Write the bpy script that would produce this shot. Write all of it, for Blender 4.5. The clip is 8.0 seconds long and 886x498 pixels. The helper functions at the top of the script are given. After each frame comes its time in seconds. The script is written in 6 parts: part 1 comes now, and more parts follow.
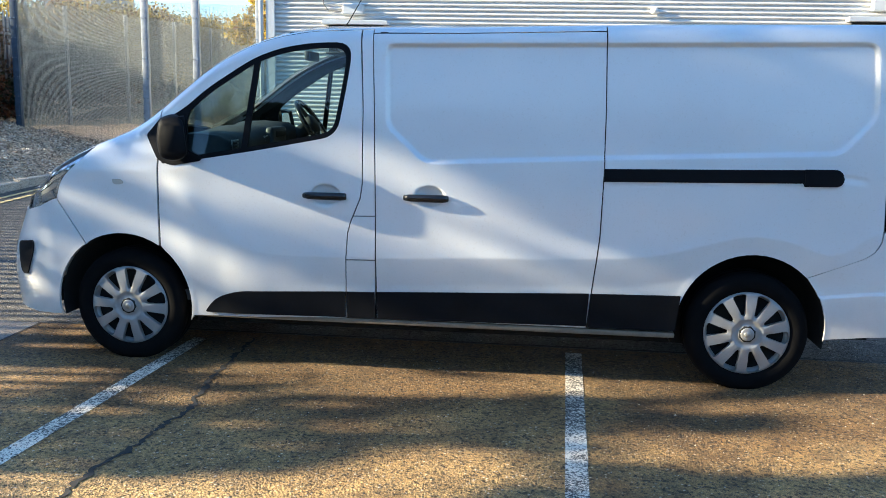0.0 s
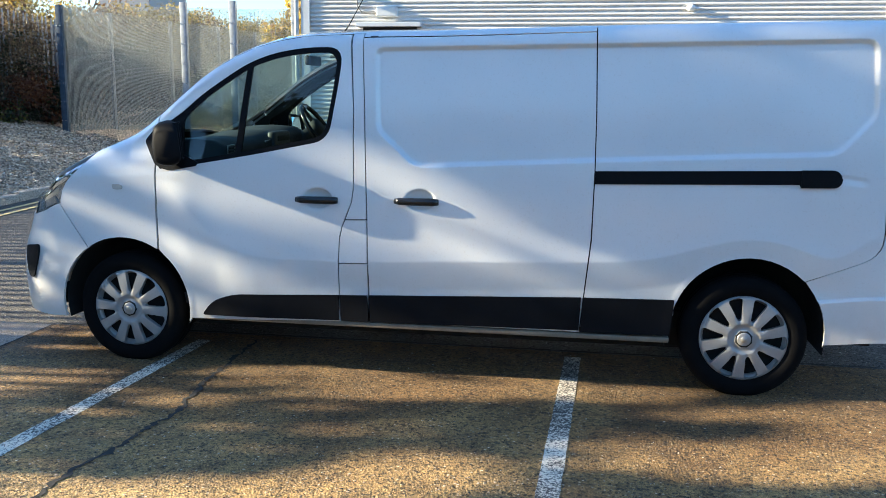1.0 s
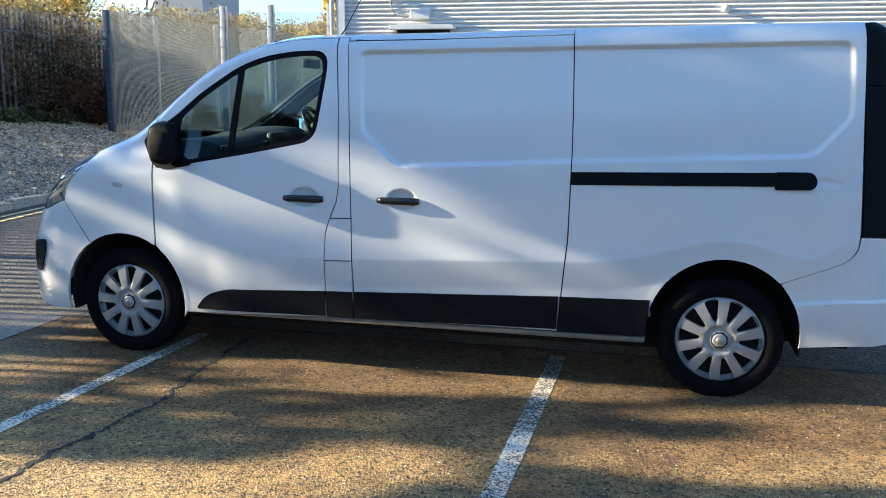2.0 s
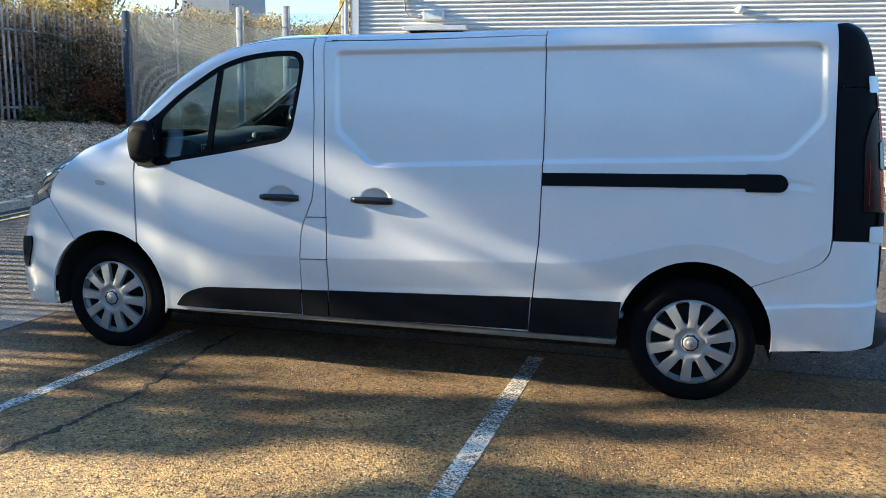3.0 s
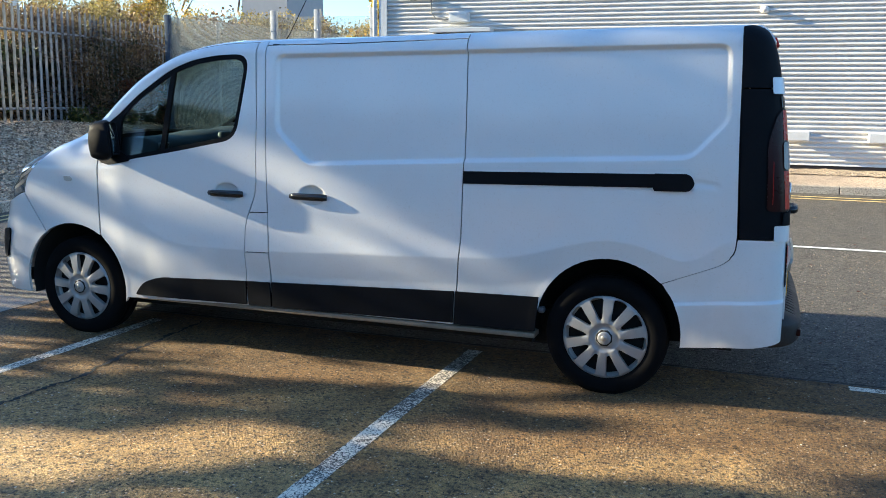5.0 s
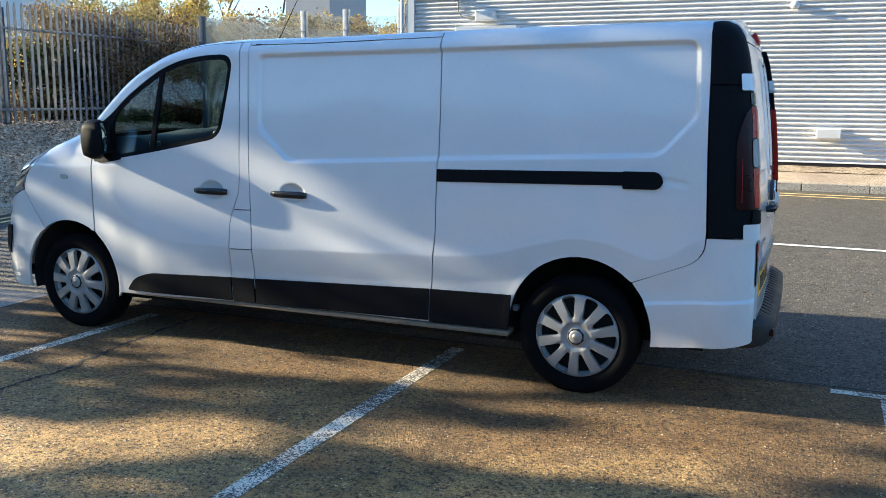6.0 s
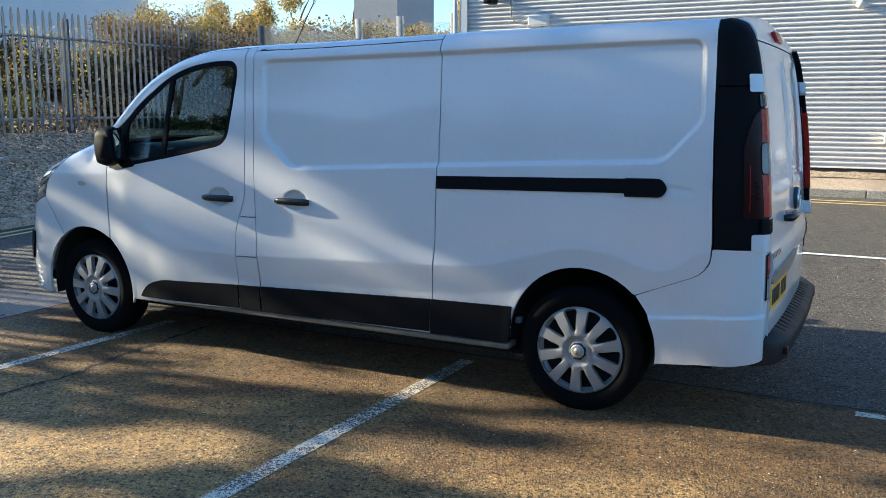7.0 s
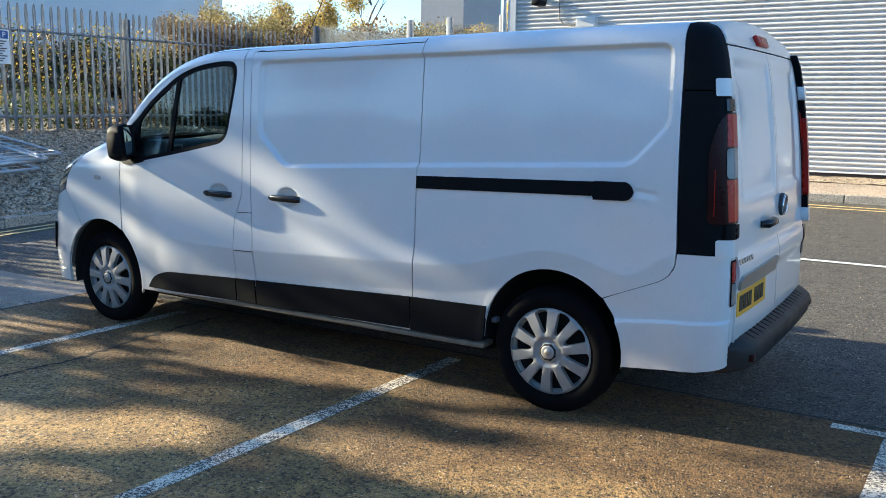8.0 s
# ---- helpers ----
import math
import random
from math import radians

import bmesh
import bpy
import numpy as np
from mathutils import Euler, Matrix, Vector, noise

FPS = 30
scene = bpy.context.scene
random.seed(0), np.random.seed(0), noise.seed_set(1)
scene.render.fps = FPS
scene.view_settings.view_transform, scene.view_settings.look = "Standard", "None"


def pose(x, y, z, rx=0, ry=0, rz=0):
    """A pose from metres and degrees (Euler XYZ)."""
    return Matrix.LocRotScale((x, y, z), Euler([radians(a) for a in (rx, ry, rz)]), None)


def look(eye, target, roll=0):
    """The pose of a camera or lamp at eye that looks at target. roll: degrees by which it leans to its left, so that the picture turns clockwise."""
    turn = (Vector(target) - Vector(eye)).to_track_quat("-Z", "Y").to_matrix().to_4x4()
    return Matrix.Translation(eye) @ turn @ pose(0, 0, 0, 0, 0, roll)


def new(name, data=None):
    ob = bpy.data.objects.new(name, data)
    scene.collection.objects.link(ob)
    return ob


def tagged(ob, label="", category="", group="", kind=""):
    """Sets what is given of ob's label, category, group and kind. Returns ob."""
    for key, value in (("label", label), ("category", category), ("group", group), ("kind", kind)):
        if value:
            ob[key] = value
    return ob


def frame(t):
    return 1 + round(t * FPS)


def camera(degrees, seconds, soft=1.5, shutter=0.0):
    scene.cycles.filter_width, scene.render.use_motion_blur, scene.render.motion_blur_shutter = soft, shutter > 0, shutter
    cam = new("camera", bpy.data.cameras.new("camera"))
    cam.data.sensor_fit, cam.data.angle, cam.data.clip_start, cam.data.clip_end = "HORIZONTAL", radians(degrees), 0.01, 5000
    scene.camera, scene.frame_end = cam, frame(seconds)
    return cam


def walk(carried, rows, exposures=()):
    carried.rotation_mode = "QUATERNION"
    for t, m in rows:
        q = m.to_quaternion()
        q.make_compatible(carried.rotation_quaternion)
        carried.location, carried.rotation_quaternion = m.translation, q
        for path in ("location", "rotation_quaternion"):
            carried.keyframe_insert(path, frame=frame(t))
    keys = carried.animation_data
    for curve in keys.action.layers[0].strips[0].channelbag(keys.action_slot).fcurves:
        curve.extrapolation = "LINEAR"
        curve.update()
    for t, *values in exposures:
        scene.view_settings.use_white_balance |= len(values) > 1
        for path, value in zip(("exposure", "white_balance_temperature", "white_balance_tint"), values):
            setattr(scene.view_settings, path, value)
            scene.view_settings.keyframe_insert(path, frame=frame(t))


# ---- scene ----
from mathutils import geometry

cam = camera(53.3, 8.0, 0.6)
PATH = [
    (0, (2.322, -4.735, 1.555), (2.121, -2.774, 1.217), 1.2),
    (0.5, (2.489, -4.676, 1.57), (2.225, -2.722, 1.233), 0.9),
    (1, (2.66, -4.673, 1.577), (2.339, -2.728, 1.237), 0.5),
    (1.5, (2.895, -4.724, 1.582), (2.502, -2.793, 1.243), 0.4),
    (3, (3.384, -4.64, 1.578), (2.88, -2.733, 1.243), 0.7),
    (3.5, (3.604, -4.667, 1.595), (3.055, -2.774, 1.26), 0.7),
    (4, (3.83, -4.689, 1.601), (3.256, -2.803, 1.266), 0.8),
    (4.5, (3.998, -4.644, 1.589), (3.382, -2.771, 1.255), 0.7),
    (6, (4.589, -4.477, 1.589), (3.838, -2.655, 1.251), 0.4),
    (6.5, (4.732, -4.32, 1.557), (3.887, -2.539, 1.223), -0.0),
    (7, (4.892, -4.168, 1.576), (3.989, -2.413, 1.253), -0.0),
    (7.5, (5.118, -4.073, 1.58), (4.11, -2.376, 1.26), -0.0),
    (8, (5.365, -3.99, 1.581), (4.323, -2.313, 1.259), 0.6),
]
walk(cam, [(t, look(eye, target, roll)) for t, eye, target, roll in PATH], [(0, 2.54, 4960, 2.5), (1.5, 2.44, 4950, 2.5), (3.5, 2.34, 4940, 2.5), (6.0, 2.28, 4930, 2.5), (6.5, 2.22, 4900, 2.5), (7.0, 2.04, 4860, 2.5), (8, 2.22, 4880, 2.5)])

# ---------------------------------------------------------------- light
world = bpy.data.worlds.new("sky")
scene.world = world
world.use_nodes = True
wn = world.node_tree
wn.nodes.clear()
sky = wn.nodes.new("ShaderNodeTexSky")
sky.sky_type, sky.sun_disc = "NISHITA", False
SUN_ELEV, SUN_SIDE = 18.4, 6.7            # degrees above the ground, degrees off the van's side
sky.sun_elevation, sky.sun_rotation = radians(SUN_ELEV), radians(-90 - SUN_SIDE)
sky.air_density, sky.dust_density, sky.ozone_density = 1.0, 0.6, 1.5
bgn = wn.nodes.new("ShaderNodeBackground")
bgn.inputs["Strength"].default_value = 0.059
won = wn.nodes.new("ShaderNodeOutputWorld")
wn.links.new(sky.outputs[0], bgn.inputs[0])
wn.links.new(bgn.outputs[0], won.inputs[0])

LIGHT_DIR = Vector((math.cos(radians(SUN_ELEV)) * math.cos(radians(SUN_SIDE)),
                    math.cos(radians(SUN_ELEV)) * math.sin(radians(SUN_SIDE)),
                    -math.sin(radians(SUN_ELEV))))
sun_data = bpy.data.lights.new("sun", "SUN")
sun_data.energy, sun_data.angle, sun_data.color = 4.3, radians(0.53), (1.0, 0.72, 0.40)
sun = new("sun", sun_data)
sun.rotation_euler = LIGHT_DIR.to_track_quat("-Z", "Y").to_euler()
sun.location = (-20, -5, 12)


# ---------------------------------------------------------------- materials
def material(name):
    m = bpy.data.materials.new(name)
    m.use_nodes = True
    nt = m.node_tree
    return m, nt, nt.nodes["Principled BSDF"]


def coords(nt, scale=(1, 1, 1)):
    tc = nt.nodes.new("ShaderNodeTexCoord")
    mp = nt.nodes.new("ShaderNodeMapping")
    mp.inputs["Scale"].default_value = scale
    nt.links.new(tc.outputs["Object"], mp.inputs[0])
    return mp.outputs[0]


def noise_of(nt, vec, scale, detail=4.0, rough=0.55):
    n = nt.nodes.new("ShaderNodeTexNoise")
    n.inputs["Scale"].default_value, n.inputs["Detail"].default_value, n.inputs["Roughness"].default_value = scale, detail, rough
    nt.links.new(vec, n.inputs["Vector"])
    return n.outputs["Fac"]


def ramp(nt, fac, stops):
    r = nt.nodes.new("ShaderNodeValToRGB")
    while len(r.color_ramp.elements) < len(stops):
        r.color_ramp.elements.new(0.5)
    for e, (p, c) in zip(r.color_ramp.elements, stops):
        e.position = p
        e.color = (*c, 1) if len(c) == 3 else c
    nt.links.new(fac, r.inputs[0])
    return r.outputs[0]


def mix(nt, fac, a, b, mode="MIX"):
    n = nt.nodes.new("ShaderNodeMix")
    n.data_type, n.blend_type = "RGBA", mode
    for sock, v in ((n.inputs["Factor"], fac), (n.inputs["A"], a), (n.inputs["B"], b)):
        if isinstance(v, (int, float)):
            sock.default_value = v
        elif isinstance(v, tuple):
            sock.default_value = (*v, 1) if len(v) == 3 else v
        else:
            nt.links.new(v, sock)
    return n.outputs["Result"]


def bump(nt, bsdf, height, strength, dist):
    b = nt.nodes.new("ShaderNodeBump")
    b.inputs["Strength"].default_value, b.inputs["Distance"].default_value = strength, dist
    nt.links.new(height, b.inputs["Height"])
    nt.links.new(b.outputs[0], bsdf.inputs["Normal"])


def plain(name, color, rough=0.5, metal=0.0, vary=0.12, scale=6.0, relief=0.0, relief_scale=300.0, coat=0.0, spec=0.5):
    """A surface of one colour with wear at a large and a small scale."""
    m, nt, b = material(name)
    vec = coords(nt)
    n1, n2 = noise_of(nt, vec, scale), noise_of(nt, vec, scale * 14, 3)
    dark = tuple(c * (1 - vary) for c in color)
    light = tuple(min(1, c * (1 + vary * 0.6)) for c in color)
    c1 = ramp(nt, n1, [(0.3, dark), (0.7, light)])
    c2 = ramp(nt, n2, [(0.35, (1 - vary * 0.5,) * 3), (0.65, (1, 1, 1))])
    nt.links.new(mix(nt, 1.0, c1, c2, "MULTIPLY"), b.inputs["Base Color"])
    b.inputs["Metallic"].default_value = metal
    b.inputs["Specular IOR Level"].default_value = spec
    r = ramp(nt, n1, [(0.3, (rough * 0.85,) * 3), (0.7, (min(1, rough * 1.15),) * 3)])
    nt.links.new(r, b.inputs["Roughness"])
    b.inputs["Coat Weight"].default_value = coat
    b.inputs["Coat Roughness"].default_value = 0.03
    if relief:
        bump(nt, b, noise_of(nt, vec, relief_scale, 2), relief, 0.002)
    return m


def paint_white():
    m, nt, b = material("white_van_paint")
    vec = coords(nt)
    film = noise_of(nt, vec, 1.7, 5)
    specks = noise_of(nt, vec, 90, 2)
    base = ramp(nt, film, [(0.3, (0.74, 0.745, 0.75)), (0.7, (0.79, 0.79, 0.79))])
    dirt = ramp(nt, specks, [(0.25, (0.90, 0.88, 0.85)), (0.42, (1, 1, 1))])
    geo = nt.nodes.new("ShaderNodeNewGeometry")
    sep = nt.nodes.new("ShaderNodeSeparateXYZ")
    nt.links.new(geo.outputs["Position"], sep.inputs[0])
    splash = nt.nodes.new("ShaderNodeMapRange")
    splash.inputs["From Min"].default_value, splash.inputs["From Max"].default_value = 0.75, 0.25
    nt.links.new(sep.outputs["Z"], splash.inputs[0])
    patch = nt.nodes.new("ShaderNodeMath")
    patch.operation = "MULTIPLY"
    nt.links.new(splash.outputs[0], patch.inputs[0])
    nt.links.new(noise_of(nt, vec, 5, 6, 0.7), patch.inputs[1])
    c = mix(nt, 0.6, base, dirt, "MULTIPLY")
    c = mix(nt, patch.outputs[0], c, (0.52, 0.47, 0.40))
    nt.links.new(c, b.inputs["Base Color"])
    r = ramp(nt, film, [(0.3, (0.32,) * 3), (0.7, (0.42,) * 3)])
    nt.links.new(r, b.inputs["Roughness"])
    b.inputs["Coat Weight"].default_value, b.inputs["Coat Roughness"].default_value = 1.0, 0.07
    return m


def glass_mat(name, tint, gloss=0.0):
    """Thin glass: clear, with a reflection that grows towards a slanting view."""
    m = bpy.data.materials.new(name)
    m.use_nodes = True
    nt = m.node_tree
    nt.nodes.clear()
    out = nt.nodes.new("ShaderNodeOutputMaterial")
    tr, gl, lw, mx = (nt.nodes.new(k) for k in ("ShaderNodeBsdfTransparent", "ShaderNodeBsdfGlossy", "ShaderNodeLayerWeight", "ShaderNodeMixShader"))
    tr.inputs[0].default_value = (*tint, 1)
    gl.inputs["Roughness"].default_value = gloss
    lw.inputs["Blend"].default_value = 0.5
    p5, sc = nt.nodes.new("ShaderNodeMath"), nt.nodes.new("ShaderNodeMath")
    p5.operation, sc.operation = "POWER", "MULTIPLY_ADD"
    p5.inputs[1].default_value, sc.inputs[1].default_value, sc.inputs[2].default_value = 5.0, 0.9, 0.05
    nt.links.new(lw.outputs["Facing"], p5.inputs[0])
    nt.links.new(p5.outputs[0], sc.inputs[0])
    nt.links.new(sc.outputs[0], mx.inputs[0])
    nt.links.new(tr.outputs[0], mx.inputs[1])
    nt.links.new(gl.outputs[0], mx.inputs[2])
    nt.links.new(mx.outputs[0], out.inputs[0])
    return m


def concrete_mat(name, stones, base_a, base_b, scale=95.0, tint_scale=0.8, depth=0.5, gloss=0.35, rough=(0.50, 0.78), damp=False):
    """Exposed-aggregate paving: rounded small stones of several colours in a paste, with stains."""
    m, nt, b = material(name)
    vec = coords(nt)
    warp = nt.nodes.new("ShaderNodeTexVoronoi")
    warp.inputs["Scale"].default_value = scale
    warp.inputs["Randomness"].default_value = 1.0
    nt.links.new(vec, warp.inputs["Vector"])
    hue = nt.nodes.new("ShaderNodeSeparateColor")
    nt.links.new(warp.outputs["Color"], hue.inputs[0])
    stone = ramp(nt, hue.outputs[0], stones)
    big = noise_of(nt, vec, tint_scale, 6, 0.65)
    mid = noise_of(nt, vec, 7.0, 5, 0.65)
    fine = noise_of(nt, vec, 210.0, 3, 0.7)
    paste = ramp(nt, mid, [(0.3, base_a), (0.7, base_b)])
    edge = ramp(nt, warp.outputs["Distance"], [(0.28, (1, 1, 1)), (0.55, (0, 0, 0))])
    few = ramp(nt, hue.outputs[1], [(0.35, (0, 0, 0)), (0.5, (1, 1, 1))])
    both = mix(nt, 1.0, edge, few, "MULTIPLY")
    c = mix(nt, both, paste, stone)
    stain = ramp(nt, big, [(0.30, (0.62, 0.60, 0.58)), (0.5, (0.95, 0.94, 0.92)), (0.72, (1.15, 1.10, 1.02))])
    c = mix(nt, 1.0, c, stain, "MULTIPLY")
    grit = ramp(nt, fine, [(0.36, (0.22, 0.20, 0.18)), (0.5, (1.0, 1.0, 1.0)), (0.62, (1.9, 1.85, 1.75))])
    c = mix(nt, 0.6, c, grit, "MULTIPLY")
    clots = ramp(nt, noise_of(nt, vec, 48.0, 3, 0.6), [(0.36, (0.16, 0.15, 0.14)), (0.46, (0.95, 0.95, 0.95)), (0.62, (1.35, 1.31, 1.25))])
    c = mix(nt, 0.9, c, clots, "MULTIPLY")
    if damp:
        # damp patches and van shade put into the colour, thicker along the bays' foot
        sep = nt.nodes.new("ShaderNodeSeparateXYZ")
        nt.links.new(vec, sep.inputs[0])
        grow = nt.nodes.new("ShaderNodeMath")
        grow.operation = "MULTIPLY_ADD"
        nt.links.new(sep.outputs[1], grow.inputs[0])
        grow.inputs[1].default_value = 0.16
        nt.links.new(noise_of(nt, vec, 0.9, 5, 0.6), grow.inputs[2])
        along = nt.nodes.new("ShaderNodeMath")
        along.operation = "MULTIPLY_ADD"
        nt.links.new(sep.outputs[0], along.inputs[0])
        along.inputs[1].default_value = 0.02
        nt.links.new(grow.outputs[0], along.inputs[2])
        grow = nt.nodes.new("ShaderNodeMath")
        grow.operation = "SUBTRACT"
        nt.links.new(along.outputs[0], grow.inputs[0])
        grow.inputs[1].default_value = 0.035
        damp_shade = ramp(nt, grow.outputs[0], [(0.16, (1.25, 1.25, 1.25)), (0.34, (0.90, 0.87, 0.82)), (0.50, (0.44, 0.385, 0.32))])
        c = mix(nt, 1.0, c, damp_shade, "MULTIPLY")
    nt.links.new(c, b.inputs["Base Color"])
    wet = ramp(nt, big, [(0.3, (rough[0],) * 3), (0.6, (rough[1],) * 3)])
    nt.links.new(wet, b.inputs["Roughness"])
    b.inputs["Specular IOR Level"].default_value = gloss
    h = nt.nodes.new("ShaderNodeMath")
    h.operation = "MULTIPLY_ADD"
    nt.links.new(edge, h.inputs[0])
    h.inputs[1].default_value = 0.8
    nt.links.new(fine, h.inputs[2])
    h2 = nt.nodes.new("ShaderNodeMath")
    h2.operation = "MULTIPLY_ADD"
    nt.links.new(noise_of(nt, vec, 30, 4), h2.inputs[0])
    h2.inputs[1].default_value = 1.6
    nt.links.new(h.outputs[0], h2.inputs[2])
    bump(nt, b, h2.outputs[0], depth, 0.012)
    return m


def worn_paint(name, color, under, wear=0.5, scale=55.0):
    m, nt, b = material(name)
    vec = coords(nt)
    n = noise_of(nt, vec, scale, 6, 0.75)
    n2 = noise_of(nt, vec, 3.0, 3)
    add = nt.nodes.new("ShaderNodeMath")
    add.operation = "MULTIPLY_ADD"
    nt.links.new(n2, add.inputs[0])
    add.inputs[1].default_value = 0.35
    nt.links.new(n, add.inputs[2])
    k = ramp(nt, add.outputs[0], [(wear + 0.02, (0, 0, 0)), (wear + 0.12, (1, 1, 1))])
    nt.links.new(mix(nt, k, under, color), b.inputs["Base Color"])
    b.inputs["Roughness"].default_value = 0.75
    bump(nt, b, n, 0.6, 0.004)
    return m


def leaf_mat(name, stops, rough=0.55):
    m, nt, b = material(name)
    geo = nt.nodes.new("ShaderNodeNewGeometry")
    c = ramp(nt, geo.outputs["Random Per Island"], stops)
    nt.links.new(c, b.inputs["Base Color"])
    b.inputs["Roughness"].default_value = rough
    tr = nt.nodes.new("ShaderNodeBsdfTranslucent")
    nt.links.new(c, tr.inputs[0])
    mx = nt.nodes.new("ShaderNodeMixShader")
    mx.inputs[0].default_value = 0.5
    out = nt.nodes["Material Output"]
    nt.links.new(b.outputs[0], mx.inputs[1])
    nt.links.new(tr.outputs[0], mx.inputs[2])
    nt.links.new(mx.outputs[0], out.inputs[0])
    return m


WHITE = paint_white()
BLACK = plain("black_textured_plastic", (0.0065, 0.0072, 0.0095), 0.6, vary=0.25, relief=0.15, relief_scale=700, spec=0.10)
STEP = plain("worn_black_step_plastic", (0.030, 0.028, 0.027), 0.55, vary=0.25, scale=9, relief=0.2, relief_scale=500, spec=0.3)
GLOSS_BLACK = plain("gloss_black_plastic", (0.012, 0.012, 0.014), 0.22, vary=0.2)
DARK = plain("underbody_black", (0.012, 0.012, 0.012), 0.9, vary=0.3)
RUBBER = plain("tyre_rubber", (0.0060, 0.0060, 0.0066), 0.95, vary=0.35, scale=14, relief=0.3, relief_scale=250, spec=0.08)
SILVER = plain("silver_wheel_paint", (0.37, 0.365, 0.355), 0.5, metal=0.45, vary=0.1, scale=12)
STEEL = plain("galvanised_steel", (0.30, 0.32, 0.355), 0.6, metal=0.25, vary=0.25, scale=9, spec=0.25)
GALV = plain("bright_galvanised_tube", (0.62, 0.63, 0.64), 0.4, metal=0.3, vary=0.15, scale=9)
STEEL_DARK = plain("weathered_steel", (0.07, 0.09, 0.125), 0.85, metal=0.0, vary=0.3, scale=9, spec=0.1)
SILL = plain("dusty_sill_metal", (0.22, 0.18, 0.125), 0.6, vary=0.3, scale=10)
GLASS = glass_mat("tinted_window_glass", (0.68, 0.78, 0.75))
CLEAR = glass_mat("clear_lens_plastic", (0.92, 0.94, 0.95))
RED_LENS = plain("red_lamp_lens", (0.42, 0.016, 0.008), 0.3, vary=0.15, spec=0.3)
DARK_RED = plain("smoked_red_lens", (0.022, 0.003, 0.003), 0.3, vary=0.15, spec=0.2)
CLEAR_LENS = plain("frosted_lamp_lens", (0.27, 0.265, 0.265), 0.2, vary=0.25, spec=0.4)
CHROME = plain("chrome", (0.75, 0.76, 0.78), 0.12, metal=1.0, vary=0.05)
AMBER = plain("clear_repeater_lens", (0.52, 0.50, 0.45), 0.2, vary=0.1)
LAMP_INNER = plain("smoked_chrome_lamp_inner", (0.55, 0.56, 0.58), 0.16, metal=0.9, vary=0.35, scale=14)
MIRROR = plain("mirror_glass", (0.88, 0.90, 0.92), 0.01, metal=1.0, vary=0.0)
CABIN = plain("charcoal_cabin_plastic", (0.022, 0.023, 0.026), 0.7, vary=0.2, relief=0.2, relief_scale=500)
CABIN_GREY = plain("grey_cabin_trim", (0.055, 0.057, 0.062), 0.55, vary=0.2)
FABRIC = plain("dark_seat_fabric", (0.03, 0.032, 0.038), 0.95, vary=0.3, scale=40)
PLATE_YELLOW = plain("yellow_reflective_plate", (0.85, 0.47, 0.02), 0.4, vary=0.05)
PLATE_INK = plain("black_plate_ink", (0.015, 0.015, 0.015), 0.5)

# damp=True also puts the van's shade into this colour
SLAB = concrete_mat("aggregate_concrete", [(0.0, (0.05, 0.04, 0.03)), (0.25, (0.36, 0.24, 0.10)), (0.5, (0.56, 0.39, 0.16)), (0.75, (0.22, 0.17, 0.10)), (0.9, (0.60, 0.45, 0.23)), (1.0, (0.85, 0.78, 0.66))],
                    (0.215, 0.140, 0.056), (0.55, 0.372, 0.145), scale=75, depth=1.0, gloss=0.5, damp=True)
DAMP = concrete_mat("damp_paving", [(0.0, (0.04, 0.04, 0.04)), (0.4, (0.13, 0.115, 0.095)), (0.8, (0.20, 0.17, 0.14)), (1.0, (0.40, 0.36, 0.31))],
                    (0.085, 0.078, 0.07), (0.19, 0.16, 0.125), scale=75, depth=0.6, gloss=1.0, rough=(0.16, 0.36))
ASPHALT = concrete_mat("asphalt", [(0.0, (0.025, 0.025, 0.026)), (0.5, (0.075, 0.073, 0.070)), (0.85, (0.16, 0.155, 0.147)), (1.0, (0.45, 0.43, 0.40))],
                       (0.082, 0.078, 0.072), (0.145, 0.136, 0.123), scale=80, tint_scale=0.35, depth=0.8)
KERB = concrete_mat("kerb_concrete", [(0.0, (0.30, 0.28, 0.24)), (1.0, (0.46, 0.42, 0.36))], (0.40, 0.365, 0.32), (0.50, 0.465, 0.40), scale=160, depth=0.2)
FOOTWAY = concrete_mat("footway_paving", [(0.0, (0.30, 0.25, 0.20)), (1.0, (0.48, 0.40, 0.32))], (0.44, 0.36, 0.28), (0.53, 0.44, 0.35), scale=120, depth=0.25)
GRAVEL = concrete_mat("gravel_and_leaf_litter", [(0.0, (0.12, 0.10, 0.08)), (0.35, (0.42, 0.34, 0.25)), (0.7, (0.55, 0.47, 0.36)), (1.0, (0.75, 0.68, 0.58))],
                      (0.48, 0.385, 0.28), (0.68, 0.56, 0.41), scale=24, depth=1.0)
LINE_WHITE = worn_paint("worn_white_line_paint", (0.82, 0.74, 0.60), (0.06, 0.05, 0.04), 0.60, 80)
LINE_ROAD = worn_paint("white_road_paint", (0.70, 0.70, 0.66), (0.08, 0.08, 0.08), 0.36)
LINE_YELLOW = worn_paint("yellow_road_paint", (0.72, 0.54, 0.22), (0.12, 0.11, 0.09), 0.40)
CRACK = plain("dirt_filled_crack", (0.035, 0.032, 0.028), 0.95, vary=0.4, scale=60)
CLADDING = plain("light_grey_coated_cladding", (0.70, 0.685, 0.66), 0.36, metal=0.0, vary=0.06, scale=0.8)
FLASHING = plain("pale_grey_flashing", (0.62, 0.64, 0.66), 0.4, vary=0.08, scale=2)
BRICK_DARK = plain("dark_damp_course", (0.05, 0.04, 0.035), 0.8, vary=0.4)
FITTING = plain("white_plastic_fitting", (0.72, 0.72, 0.70), 0.45, vary=0.06)
